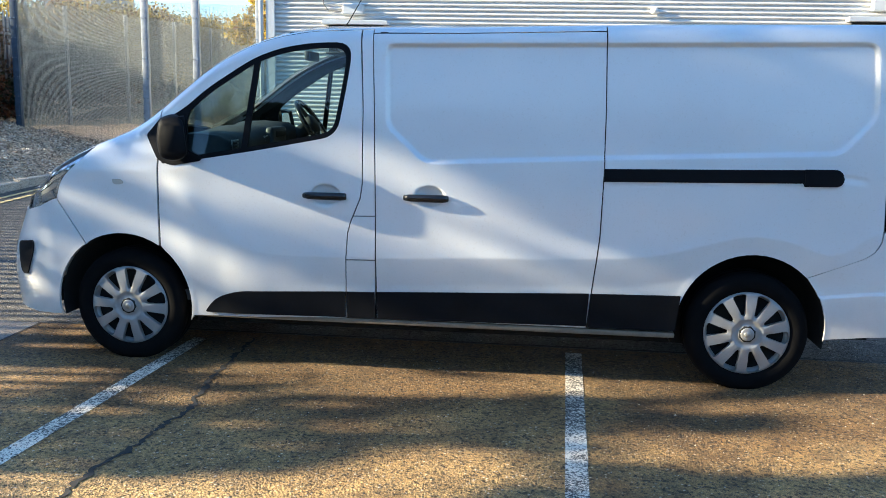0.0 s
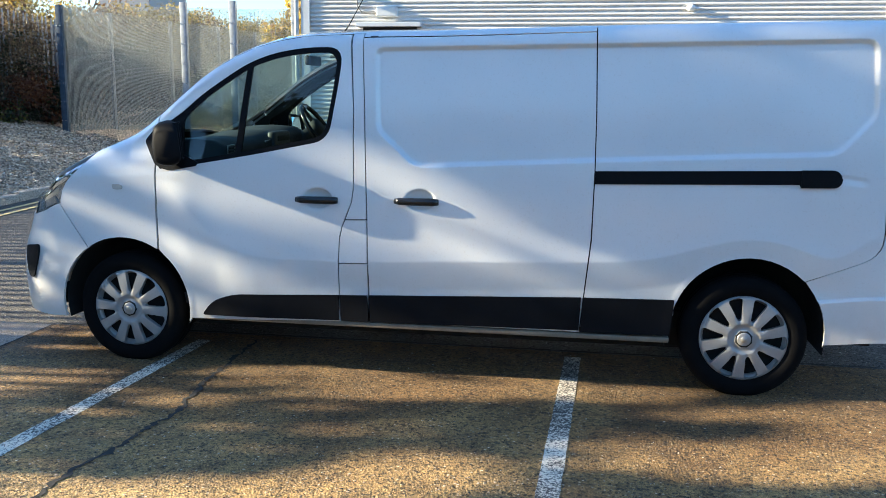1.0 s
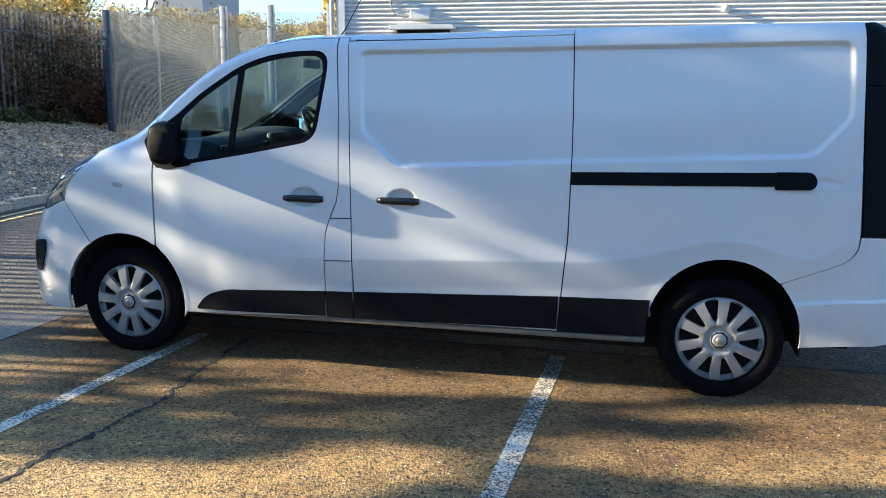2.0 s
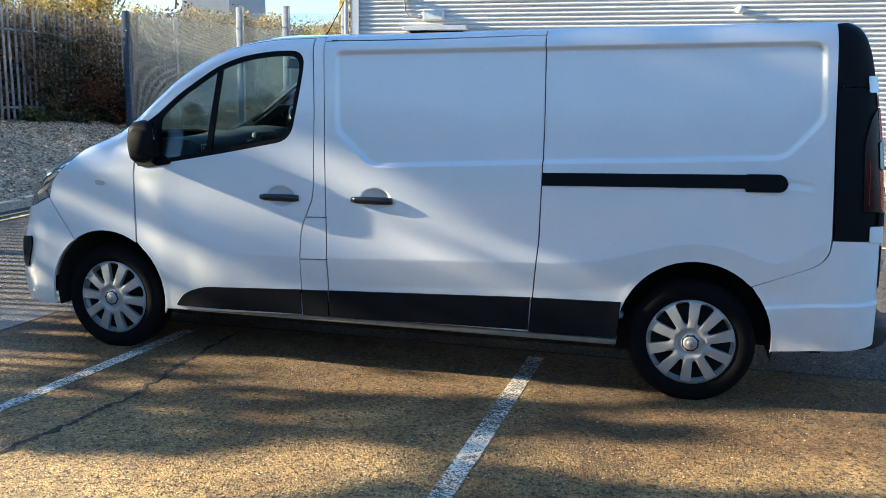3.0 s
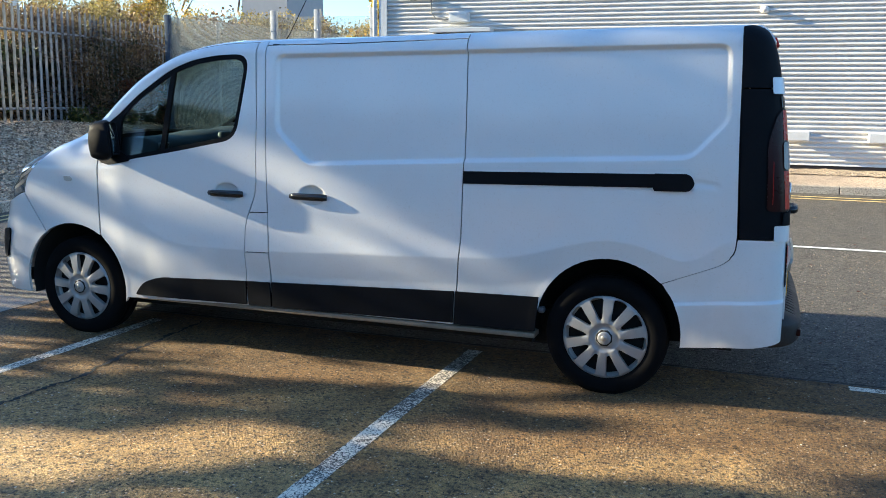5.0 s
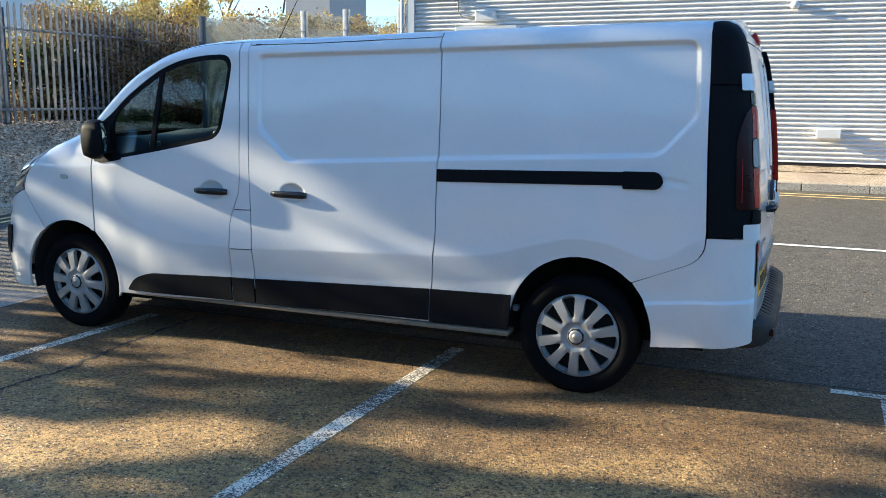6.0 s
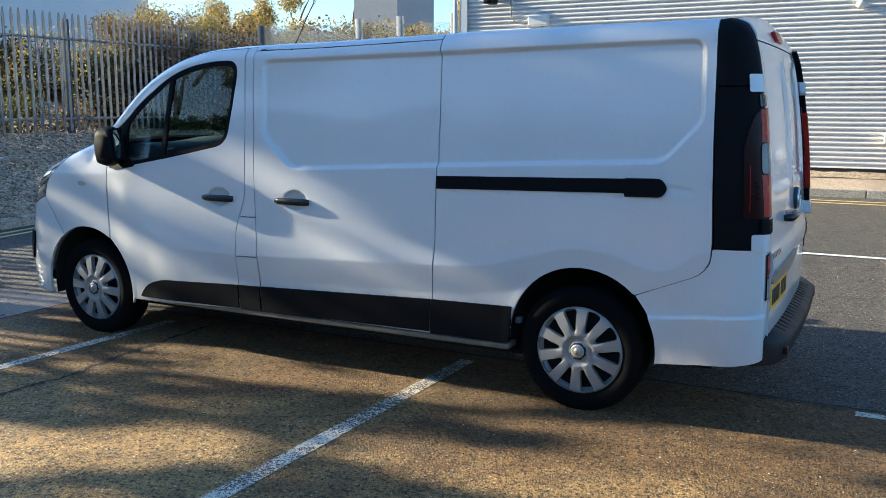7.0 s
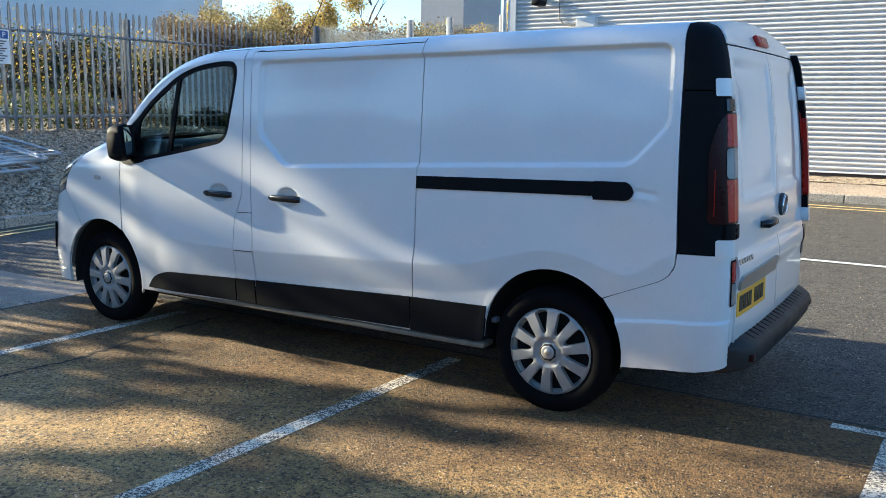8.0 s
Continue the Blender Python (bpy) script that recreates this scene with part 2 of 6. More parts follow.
CABLE = plain("grey_cable", (0.20, 0.20, 0.20), 0.6)
BARK = plain("bark", (0.10, 0.085, 0.07), 0.9, vary=0.45, scale=8, relief=0.8, relief_scale=60)
TWIG = plain("dry_bramble_stem", (0.13, 0.09, 0.065), 0.9, vary=0.4, scale=12)
LEAF_YELLOW = leaf_mat("autumn_yellow_leaves", [(0.0, (0.16, 0.15, 0.03)), (0.35, (0.36, 0.27, 0.04)), (0.7, (0.48, 0.36, 0.06)), (1.0, (0.30, 0.17, 0.05))])
LEAF_GREEN = leaf_mat("ivy_leaves", [(0.0, (0.015, 0.03, 0.010)), (0.5, (0.04, 0.068, 0.018)), (0.85, (0.11, 0.13, 0.03)), (1.0, (0.30, 0.26, 0.05))])
# near-black leaf colour: holds the shade behind the fences, and dark reflections
LEAF_DARK = leaf_mat("darkened_leaves", [(0.0, (0.008, 0.014, 0.007)), (0.6, (0.018, 0.03, 0.012)), (1.0, (0.035, 0.05, 0.02))])
LEAF_BROWN = leaf_mat("dry_brown_leaves", [(0.0, (0.05, 0.032, 0.018)), (0.4, (0.12, 0.08, 0.045)), (0.8, (0.22, 0.16, 0.09)), (1.0, (0.36, 0.30, 0.18))])
LEAF_AUTUMN = leaf_mat("tan_and_yellow_leaves", [(0.0, (0.09, 0.075, 0.035)), (0.4, (0.19, 0.155, 0.06)), (0.75, (0.32, 0.27, 0.07)), (1.0, (0.30, 0.25, 0.14))])
LEAF_RUST = leaf_mat("rust_coloured_leaves", [(0.0, (0.04, 0.018, 0.01)), (0.5, (0.10, 0.038, 0.018)), (1.0, (0.15, 0.075, 0.03))])
PALE_WALL = plain("pale_blue_grey_render", (0.55, 0.60, 0.66), 0.8, vary=0.05, scale=0.3)
GREY_WALL = plain("grey_render", (0.30, 0.31, 0.33), 0.8, vary=0.1, scale=0.3)
SIGN_WHITE = plain("white_sign_sheet", (0.75, 0.77, 0.80), 0.4, vary=0.04)
SIGN_BLUE = plain("blue_sign_print", (0.02, 0.08, 0.30), 0.4)
INK = plain("dark_print", (0.05, 0.05, 0.06), 0.5)


# ---------------------------------------------------------------- mesh helpers
def part(name, bm, mat, parent=None, label="", smooth=True):
    me = bpy.data.meshes.new(name)
    for f in bm.faces:
        f.smooth = smooth
    bm.to_mesh(me)
    bm.free()
    me.materials.append(mat)
    ob = new(name, me)
    if parent:
        ob.parent = parent
    if label:
        ob["label"] = label
    return ob


def empty(name, loc=(0, 0, 0)):
    ob = new(name)
    ob.location = loc
    ob.empty_display_size = 0.2
    return ob


def spline(points):
    """A smooth curve through a few (x, y) knots, for arrays or numbers."""
    xs, ys = np.array([p[0] for p in points], float), np.array([p[1] for p in points], float)
    m = np.gradient(ys, xs)

    def f(v):
        v = np.clip(np.asarray(v, float), xs[0], xs[-1])
        i = np.clip(np.searchsorted(xs, v, "right") - 1, 0, len(xs) - 2)
        h = xs[i + 1] - xs[i]
        t = (v - xs[i]) / h
        return ((2 * t**3 - 3 * t**2 + 1) * ys[i] + (t**3 - 2 * t**2 + t) * h * m[i]
                + (-2 * t**3 + 3 * t**2) * ys[i + 1] + (t**3 - t**2) * h * m[i + 1])
    return f


def smooth01(v):
    v = np.clip(v, 0, 1)
    return v * v * (3 - 2 * v)


def rounded(corners, seg=5):
    """A closed outline from corners (a, b, radius)."""
    out, n = [], len(corners)
    for i in range(n):
        p = np.array(corners[i][:2], float)
        r = corners[i][2] if len(corners[i]) > 2 else 0
        if not r:
            out.append(tuple(p))
            continue
        a, b = np.array(corners[i - 1][:2], float) - p, np.array(corners[(i + 1) % n][:2], float) - p
        la, lb = np.linalg.norm(a), np.linalg.norm(b)
        k = min(r, la * 0.48, lb * 0.48)
        s, e = p + a / la * k, p + b / lb * k
        for j in range(seg + 1):
            t = j / seg
            out.append(tuple((1 - t) ** 2 * s + 2 * t * (1 - t) * p + t * t * e))
    return out


def inside(poly, pts):
    poly = np.asarray(poly, float)
    x, y = pts[:, 0], pts[:, 1]
    hit = np.zeros(len(pts), bool)
    for (x1, y1), (x2, y2) in zip(poly, np.roll(poly, -1, 0)):
        if y1 == y2:
            continue
        c = ((y1 > y) != (y2 > y)) & (x < (x2 - x1) * (y - y1) / (y2 - y1) + x1)
        hit ^= c
    return hit


def near_edge(poly, pts, d):
    poly = np.asarray(poly, float)
    best = np.full(len(pts), 1e9)
    for a, b in zip(poly, np.roll(poly, -1, 0)):
        ab = b - a
        t = np.clip(((pts - a) @ ab) / max(ab @ ab, 1e-12), 0, 1)
        best = np.minimum(best, np.linalg.norm(pts - a - t[:, None] * ab, axis=1))
    return best < d


def resample(poly, step):
    out = []
    for a, b in zip(poly, list(poly[1:]) + [poly[0]]):
        a, b = np.array(a, float), np.array(b, float)
        n = max(1, int(round(np.linalg.norm(b - a) / step)))
        out += [a + (b - a) * k / n for k in range(n)]
    return np.array(out)


def sheet(outline, surf, step=0.03, holes=(), lip=None, flip=False, folds=()):
    """A curved sheet: the outline (with holes) in the plane of two parameters, filled with an even net and bent by surf(a, b).
    lip: a vector, by which the edges are drawn inwards to give the sheet its thickness."""
    loops = [resample(outline, step)] + [resample(h, step) for h in holes]
    lo, hi = loops[0].min(0), loops[0].max(0)
    gx, gy = np.arange(lo[0], hi[0] + step, step), np.arange(lo[1], hi[1] + step, step)
    g = np.array([(x + (0.5 * step if j % 2 else 0), y) for j, y in enumerate(gy) for x in gx])
    keep = inside(loops[0], g)
    for h in loops[1:]:
        keep &= ~inside(h, g)
    g = g[keep]
    for l in loops:
        if len(g):
            g = g[~near_edge(l, g, step * 0.45)]
    if len(folds):
        f = np.concatenate([np.asarray(l, float) for l in folds])
        f = f[inside(loops[0], f)]
        for l in loops:
            f = f[~near_edge(l, f, step * 0.3)] if len(f) else f
        for h in loops[1:]:
            f = f[~inside(h, f)] if len(f) else f
        if len(f):
            cells = {tuple(c) for c in np.floor(f / step).astype(int)}
            far = [tuple(c) not in cells for c in np.floor(g / step).astype(int)]
            g = np.concatenate([g[far], f])
    pts = [Vector(p) for l in loops for p in l] + [Vector(p) for p in g]
    edges, k = [], 0
    for l in loops:
        edges += [(k + i, k + (i + 1) % len(l)) for i in range(len(l))]
        k += len(l)
    v2, _, faces, _, _, _ = geometry.delaunay_2d_cdt(pts, edges, [], 0, 1e-6)
    v2 = np.array([tuple(v) for v in v2])
    faces = np.array([f for f in faces if len(f) == 3])
    mid = v2[faces].mean(1)
    tri = v2[faces]
    area = np.abs((tri[:, 1, 0] - tri[:, 0, 0]) * (tri[:, 2, 1] - tri[:, 0, 1]) - (tri[:, 2, 0] - tri[:, 0, 0]) * (tri[:, 1, 1] - tri[:, 0, 1]))
    ok = inside(loops[0], mid) & (area > 0.004 * step * step)
    for h in loops[1:]:
        ok &= ~inside(h, mid)
    p3 = surf(v2[:, 0], v2[:, 1])
    bm = bmesh.new()
    vs = [bm.verts.new(p) for p in p3]
    for f in faces[ok]:
        t = [vs[i] for i in f]
        bm.faces.new(t[::-1] if flip else t)
    loose = [v for v in bm.verts if not v.link_faces]
    bmesh.ops.delete(bm, geom=loose, context="VERTS")
    if lip is not None:
        rim = [e for e in bm.edges if e.is_boundary]
        r = bmesh.ops.extrude_edge_only(bm, edges=rim)
        bmesh.ops.translate(bm, vec=lip, verts=[e for e in r["geom"] if isinstance(e, bmesh.types.BMVert)])
        for e in rim:
            e.smooth = False
    return bm


def box_bm(x0, x1, y0, y1, z0, z1, bevel=0.0, seg=2):
    bm = bmesh.new()
    bmesh.ops.create_cube(bm, size=1)
    bmesh.ops.scale(bm, vec=(x1 - x0, y1 - y0, z1 - z0), verts=bm.verts)
    bmesh.ops.translate(bm, vec=((x0 + x1) / 2, (y0 + y1) / 2, (z0 + z1) / 2), verts=bm.verts)
    if bevel:
        bmesh.ops.bevel(bm, geom=bm.edges[:], offset=bevel, segments=seg, affect="EDGES", profile=0.5)
    return bm


def join(*bms):
    out = bmesh.new()
    for b in bms:
        me = bpy.data.meshes.new("tmp")
        b.to_mesh(me)
        b.free()
        out.from_mesh(me)
        bpy.data.meshes.remove(me)
    return out


def tube(points, radius, seg=8, closed=False):
    """A round bar along points."""
    pts = [Vector(p) for p in points]
    bm, rings, n = bmesh.new(), [], len(points)
    for i, p in enumerate(pts):
        a = pts[i - 1] if (i > 0 or closed) else p
        b = pts[(i + 1) % n] if (i < n - 1 or closed) else p
        d = (b - a).normalized()
        side = d.cross(Vector((0, 0, 1)))
        if side.length < 1e-3:
            side = d.cross(Vector((1, 0, 0)))
        side.normalize()
        up = side.cross(d)
        r = radius[i] if isinstance(radius, (list, tuple)) else radius
        rings.append([bm.verts.new(p + (side * math.cos(q) + up * math.sin(q)) * r) for q in (2 * math.pi * k / seg for k in range(seg))])
    for i in range(n if closed else n - 1):
        a, b = rings[i], rings[(i + 1) % n]
        for k in range(seg):
            bm.faces.new((a[k], a[(k + 1) % seg], b[(k + 1) % seg], b[k]))
    if not closed:
        bm.faces.new(rings[0][::-1])
        bm.faces.new(rings[-1])
    bmesh.ops.recalc_face_normals(bm, faces=bm.faces)
    return bm


def lathe(profile, seg=48):
    """A body of revolution about the y axis, from (radius, y) points."""
    bm = bmesh.new()
    rings = [[bm.verts.new((r * math.cos(a), y, r * math.sin(a))) for a in (2 * math.pi * k / seg for k in range(seg))] for r, y in profile]
    for a, b in zip(rings, rings[1:]):
        for k in range(seg):
            bm.faces.new((a[k], b[k], b[(k + 1) % seg], a[(k + 1) % seg]))
    bmesh.ops.recalc_face_normals(bm, faces=bm.faces)
    return bm


def raw(name, verts, faces, mat, parent=None, smooth=False):
    me = bpy.data.meshes.new(name)
    me.from_pydata([tuple(map(float, v)) for v in verts], [], [tuple(map(int, f)) for f in faces])
    me.materials.append(mat)
    if smooth:
        me.shade_smooth()
    ob = new(name, me)
    if parent:
        ob.parent = parent
    return ob


# ---------------------------------------------------------------- the ground and what borders it
def ground_z(x, y):
    """The car park is level; the road climbs gently towards the building."""
    return 0.03 * np.clip(np.asarray(y, float) - 0.8, 0, 9.6)


def net(name, xs, ys, height, mat, category="", label="", smooth=True):
    xs, ys = np.asarray(xs, float), np.asarray(ys, float)
    X, Y = np.meshgrid(xs, ys)
    Z = height(X, Y)
    nx, ny = len(xs), len(ys)
    idx = np.arange(nx * ny).reshape(ny, nx)
    faces = np.stack([idx[:-1, :-1], idx[:-1, 1:], idx[1:, 1:], idx[1:, :-1]], -1).reshape(-1, 4)
    ob = raw(name, np.stack([X, Y, Z], -1).reshape(-1, 3), faces, mat, smooth=smooth)
    return tagged(ob, label, category, kind="structure")


KERB_X, KERB_Y, WALL_Y = -4.78, 9.62, 10.9
net("ground", [-600, -120, -40, -16, -8, -4, -2, 0, 2, 4, 6, 9, 12, 20, 40, 120, 600],
    [-600, -120, -40, -20, -10, -5, -2, 0.3, 0.8, 1.5, 3, 5, 7, 9, 10.4, 20, 40, 120, 600], ground_z, ASPHALT,
    "road", "dark grey asphalt road climbing gently to the building")


def slab_z(x, y):
    return 0.006 - 0.012 * (y > 0.735) + 0 * x


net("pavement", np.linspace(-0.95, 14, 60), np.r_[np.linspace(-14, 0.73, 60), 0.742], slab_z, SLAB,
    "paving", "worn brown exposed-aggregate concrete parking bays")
net("pavement_apron", np.linspace(-14, -0.952, 40), np.r_[np.linspace(-14, 0.73, 40), 0.742], slab_z, DAMP,
    "paving", "damp grey worn paving with a blue sheen")


def strip(name, x0, y0, x1, y1, width, mat, lift=0.0082, label="", seed=1, ragged=0.0018):
    """A painted line on the ground, with slightly uneven edges."""
    rnd = random.Random(seed)
    d = Vector((x1 - x0, y1 - y0, 0))
    n = max(2, int(d.length / 0.04))
    side = Vector((-d.y, d.x, 0)).normalized() * width / 2
    vs, fs = [], []
    for i in range(n + 1):
        p = Vector((x0, y0, 0)) + d * i / n
        for s in (-1, 1):
            q = p + side * s * (1 + rnd.uniform(-ragged, ragged) / (width / 2))
            vs.append((q.x, q.y, float(ground_z(q.x, q.y)) + lift))
    for i in range(n):
        fs.append((2 * i, 2 * i + 2, 2 * i + 3, 2 * i + 1))
    return tagged(raw(name, vs, fs, mat), label, "road marking", kind="structure")


strip("bay_line", 0.045, -2.4, 0.235, 0.55, 0.095, LINE_WHITE, label="worn white painted parking bay line", seed=3)
strip("bay_line", 2.465, -3.8, 2.60, 0.62, 0.098, LINE_WHITE, label="worn white painted parking bay line", seed=4)
strip("bay_line", 5.02, -3.8, 5.085, 0.60, 0.1, LINE_WHITE, label="worn white painted parking bay line", seed=5)
strip("bay_line", 4.79, 0.665, 5.7, 0.665, 0.075, LINE_WHITE, label="worn white bay end line on concrete", seed=6)
strip("road_line", 3.2, 5.07, 16, 5.07, 0.085, LINE_ROAD, 0.008, "thin white line painted on the asphalt", 7, 0.002)
for k, y in enumerate((8.92, 9.17)):
    strip("yellow_line", -4.2, y, 20, y, 0.075, LINE_YELLOW, 0.008, "yellow no-waiting line beside the kerb", 8 + k, 0.004)
for k, x in enumerate((-4.30, -4.52)):
    strip("yellow_line", x, -12, x, 8.9 + 0.25 * k, 0.075, LINE_YELLOW, 0.008, "yellow no-waiting line beside the kerb", 10 + k, 0.004)


def kerbs():
    stone = box_bm(-0.455, 0.455, 0, 0.125, -0.15, 0.115, 0.012, 2)
    me = bpy.data.meshes.new("kerb_stone")
    stone.to_mesh(me)
    stone.free()
    me.materials.append(KERB)
    far = tagged(empty("kerb"), "pale concrete kerb of long stones beside the footway", "kerb", kind="structure")
    near = tagged(empty("kerb"), "pale concrete kerb of long stones below the gravel bank", "kerb", kind="structure")
    for k in range(30):
        x = -4.2 + 0.918 * k
        o = new("kerb_stone", me)
        o.parent = far
        o.matrix_basis = pose(x, KERB_Y, float(ground_z(x, KERB_Y)))
    for k in range(24):
        y = -12 + 0.918 * k
        o = new("kerb_stone", me)
        o.parent = near
        o.matrix_basis = pose(KERB_X, y, float(ground_z(0, y)), 1.7 if y > 0.8 else 0, 0, 90) @ pose(0, 0, 0)


kerbs()
FOOT_Z = 0.264 + 0.108
net("footway", np.linspace(-4.9, 26, 40), [9.74, 10.2, 10.55, 10.80], lambda X, Y: FOOT_Z + 0.10 * (Y - 9.74), FOOTWAY,
    "footway", "sunlit sandy-coloured footway in front of the cladding")
net("gravel_margin", np.linspace(-3, 26, 200), np.linspace(10.62, 10.96, 6),
    lambda X, Y: FOOT_Z + 0.10 * (Y - 9.74) + 0.012 + 0.05 * np.clip((Y - 10.62) / 0.3, 0, 1) + 0.012 * np.sin(X * 37.0) * np.cos(X * 13.0 + Y * 60),
    GRAVEL, "gravel", "strip of loose gravel at the foot of the wall")


def bank_z(X, Y):
    t = np.clip((KERB_X - 0.12 - X) / 3.7, 0, 1)
    z = 0.03 * np.clip(Y - 0.8, 0, 9.6) + 0.10
    hump = 0.80 * t ** 0.92 * np.clip(1 - 0.035 * (Y - 6), 0.6, 1.1)
    far = np.clip((-9.6 - X) / 12, 0, 1) * 1.2
    rough = 0.03 * np.sin(X * 5.1 + Y * 2.3) * np.sin(Y * 4.3 - X * 1.7) + 0.015 * np.sin(X * 17) * np.sin(Y * 15)
    return z + hump + rough * np.clip(t * 4, 0, 1) + far


net("bank", np.r_[np.linspace(-40, -12, 20), np.linspace(-11.6, KERB_X - 0.115, 70)], np.r_[np.linspace(-14, 0, 20), np.linspace(0.3, 16, 90), np.linspace(17, 60, 20)],
    bank_z, GRAVEL, "gravel bank", "bank of brown gravel and leaf litter rising to the fence")
# ground behind the mesh fence, up to the planted slope
net("rear_bank", np.linspace(KERB_X - 0.2, -2.6, 20), np.r_[np.linspace(9.75, 16, 30), np.linspace(17, 60, 20)],
    lambda X, Y: 0.38 + 0.03 * np.clip(Y - 9.7, 0, 8) + 0.02 * np.sin(X * 6) * np.sin(Y * 5), GRAVEL, "gravel", "gravel ground beside the building")


# ---------------------------------------------------------------- the building with its corrugated wall
def building():
    x0, x1, z0, z1, pitch = -2.40, 26.0, 0.60, 6.4, 0.0765
    prof, n = [], int((z1 - z0) / pitch)
    for i in range(n):
        for k in range(8):
            prof.append((z0 + (i + k / 8) * pitch, WALL_Y - 0.020 * (1, 0.98, 0.6, -0.1, -0.8, -1, -0.75, 0.35)[k]))
    vs, fs = [], []
    cols = [x0, 2.6, 7.2, 12.0, 18.0, x1]
    for x in cols:
        for z, y in prof:
            vs.append((x, y, z))
    m = len(prof)
    for c in range(len(cols) - 1):
        for k in range(m - 1):
            a = c * m + k
            fs.append((a, a + m, a + m + 1, a + 1))
    house = tagged(empty("warehouse", (x0, WALL_Y, z0)), "large warehouse clad in light grey corrugated metal", "building")
    house.matrix_world = Matrix.Identity(4)
    raw("wall", vs, fs, CLADDING, house, False)
    part("inner_wall", box_bm(x0 + 0.02, x1, WALL_Y + 0.03, WALL_Y + 20, 0.3, 6.4), FLASHING, house, smooth=False)
    part("roof", box_bm(x0 - 0.2, x1, WALL_Y - 0.25, WALL_Y + 20, 6.4, 6.6, 0.02), FLASHING, house, smooth=False)
    part("damp_course", box_bm(x0, x1, WALL_Y - 0.005, WALL_Y + 0.028, 0.40, 0.60), BRICK_DARK, house, smooth=False)
    part("corner_flashing", join(box_bm(x0 - 0.10, x0 + 0.06, WALL_Y - 0.045, WALL_Y - 0.012, 0.45, 6.4, 0.004), box_bm(x0 - 0.10, x0 - 0.06, WALL_Y - 0.012, WALL_Y + 0.5, 0.45, 6.4, 0.004)),
         FLASHING, house, "pale folded corner strip", False)
    part("side_wall", box_bm(x0 - 0.055, x0, WALL_Y + 0.05, WALL_Y + 20, 0.4, 6.4), CLADDING, house, smooth=False)
    part("downpipe", tube([(x0 - 0.19, WALL_Y - 0.02, 0.45), (x0 - 0.19, WALL_Y - 0.02, 6.4)], 0.04, 10), FLASHING, house)
    # canopies over the two small openings
    for cx, cz, w in ((-0.88, 2.80, 1.16), (8.05, 2.95, 1.45)):
        part("canopy", box_bm(cx - w / 2, cx + w / 2, WALL_Y - 0.20, WALL_Y + 0.02, cz - 0.03, cz + 0.045, 0.008), FLASHING, house, "projecting pale canopy", False)
        part("vent_opening", box_bm(cx - w / 2 + 0.1, cx + w / 2 - 0.1, WALL_Y - 0.06, WALL_Y + 0.02, cz - 0.75, cz - 0.032), DARK, house, "dark louvred opening", False)
    return house


building()


def wall_fitting(name, x, z, w, h, d, mat, label, category):
    ob = part(name, box_bm(x - w / 2, x + w / 2, WALL_Y - 0.01 - d, WALL_Y + 0.0, z - h / 2, z + h / 2, 0.012), mat, smooth=False)
    return tagged(ob, label, category)


wall_fitting("junction_box", -0.92, 3.03, 0.36, 0.16, 0.14, FITTING, "white plastic box mounted on the corrugated wall", "junction box")
wall_fitting("junction_box", 7.95, 3.20, 0.50, 0.20, 0.14, FITTING, "white plastic box mounted on the corrugated wall", "junction box")
wall_fitting("vent_hood", 6.07, 1.06, 0.36, 0.15, 0.16, FITTING, "white vent hood low on the corrugated wall", "vent")
wall_fitting("vent_hood", 4.85, 1.07, 0.36, 0.15, 0.16, FITTING, "white vent hood low on the corrugated wall", "vent")
lampb = bmesh.new()
bmesh.ops.create_uvsphere(lampb, u_segments=16, v_segments=10, radius=0.075)
bmesh.ops.scale(lampb, vec=(1, 0.8, 0.8), verts=lampb.verts)
bmesh.ops.translate(lampb, vec=(4.22, WALL_Y - 0.05, 3.06), verts=lampb.verts)
tagged(part("wall_lamp", lampb, FITTING), "small white bulkhead lamp on the wall, unlit", "wall lamp")
cam_thing = tagged(empty("security_camera"), "dark security camera on a wall bracket", "camera")
part("bracket", box_bm(-1.81, -1.73, WALL_Y - 0.16, WALL_Y, 3.42, 3.50, 0.01), CABIN_GREY, cam_thing)
part("housing", box_bm(-1.85, -1.69, WALL_Y - 0.42, WALL_Y - 0.12, 3.34, 3.43, 0.02), BLACK, cam_thing)
tagged(part("cable", tube([(-1.48, WALL_Y - 0.03, 6.0), (-1.48, WALL_Y - 0.03, 3.3), (-1.46, WALL_Y - 0.035, 3.12), (-1.38, WALL_Y - 0.04, 3.02), (-1.2, WALL_Y - 0.04, 3.0), (-1.08, WALL_Y - 0.04, 3.01)], 0.012, 6), CABLE),
       "grey cable run down the wall to a box", "cable")


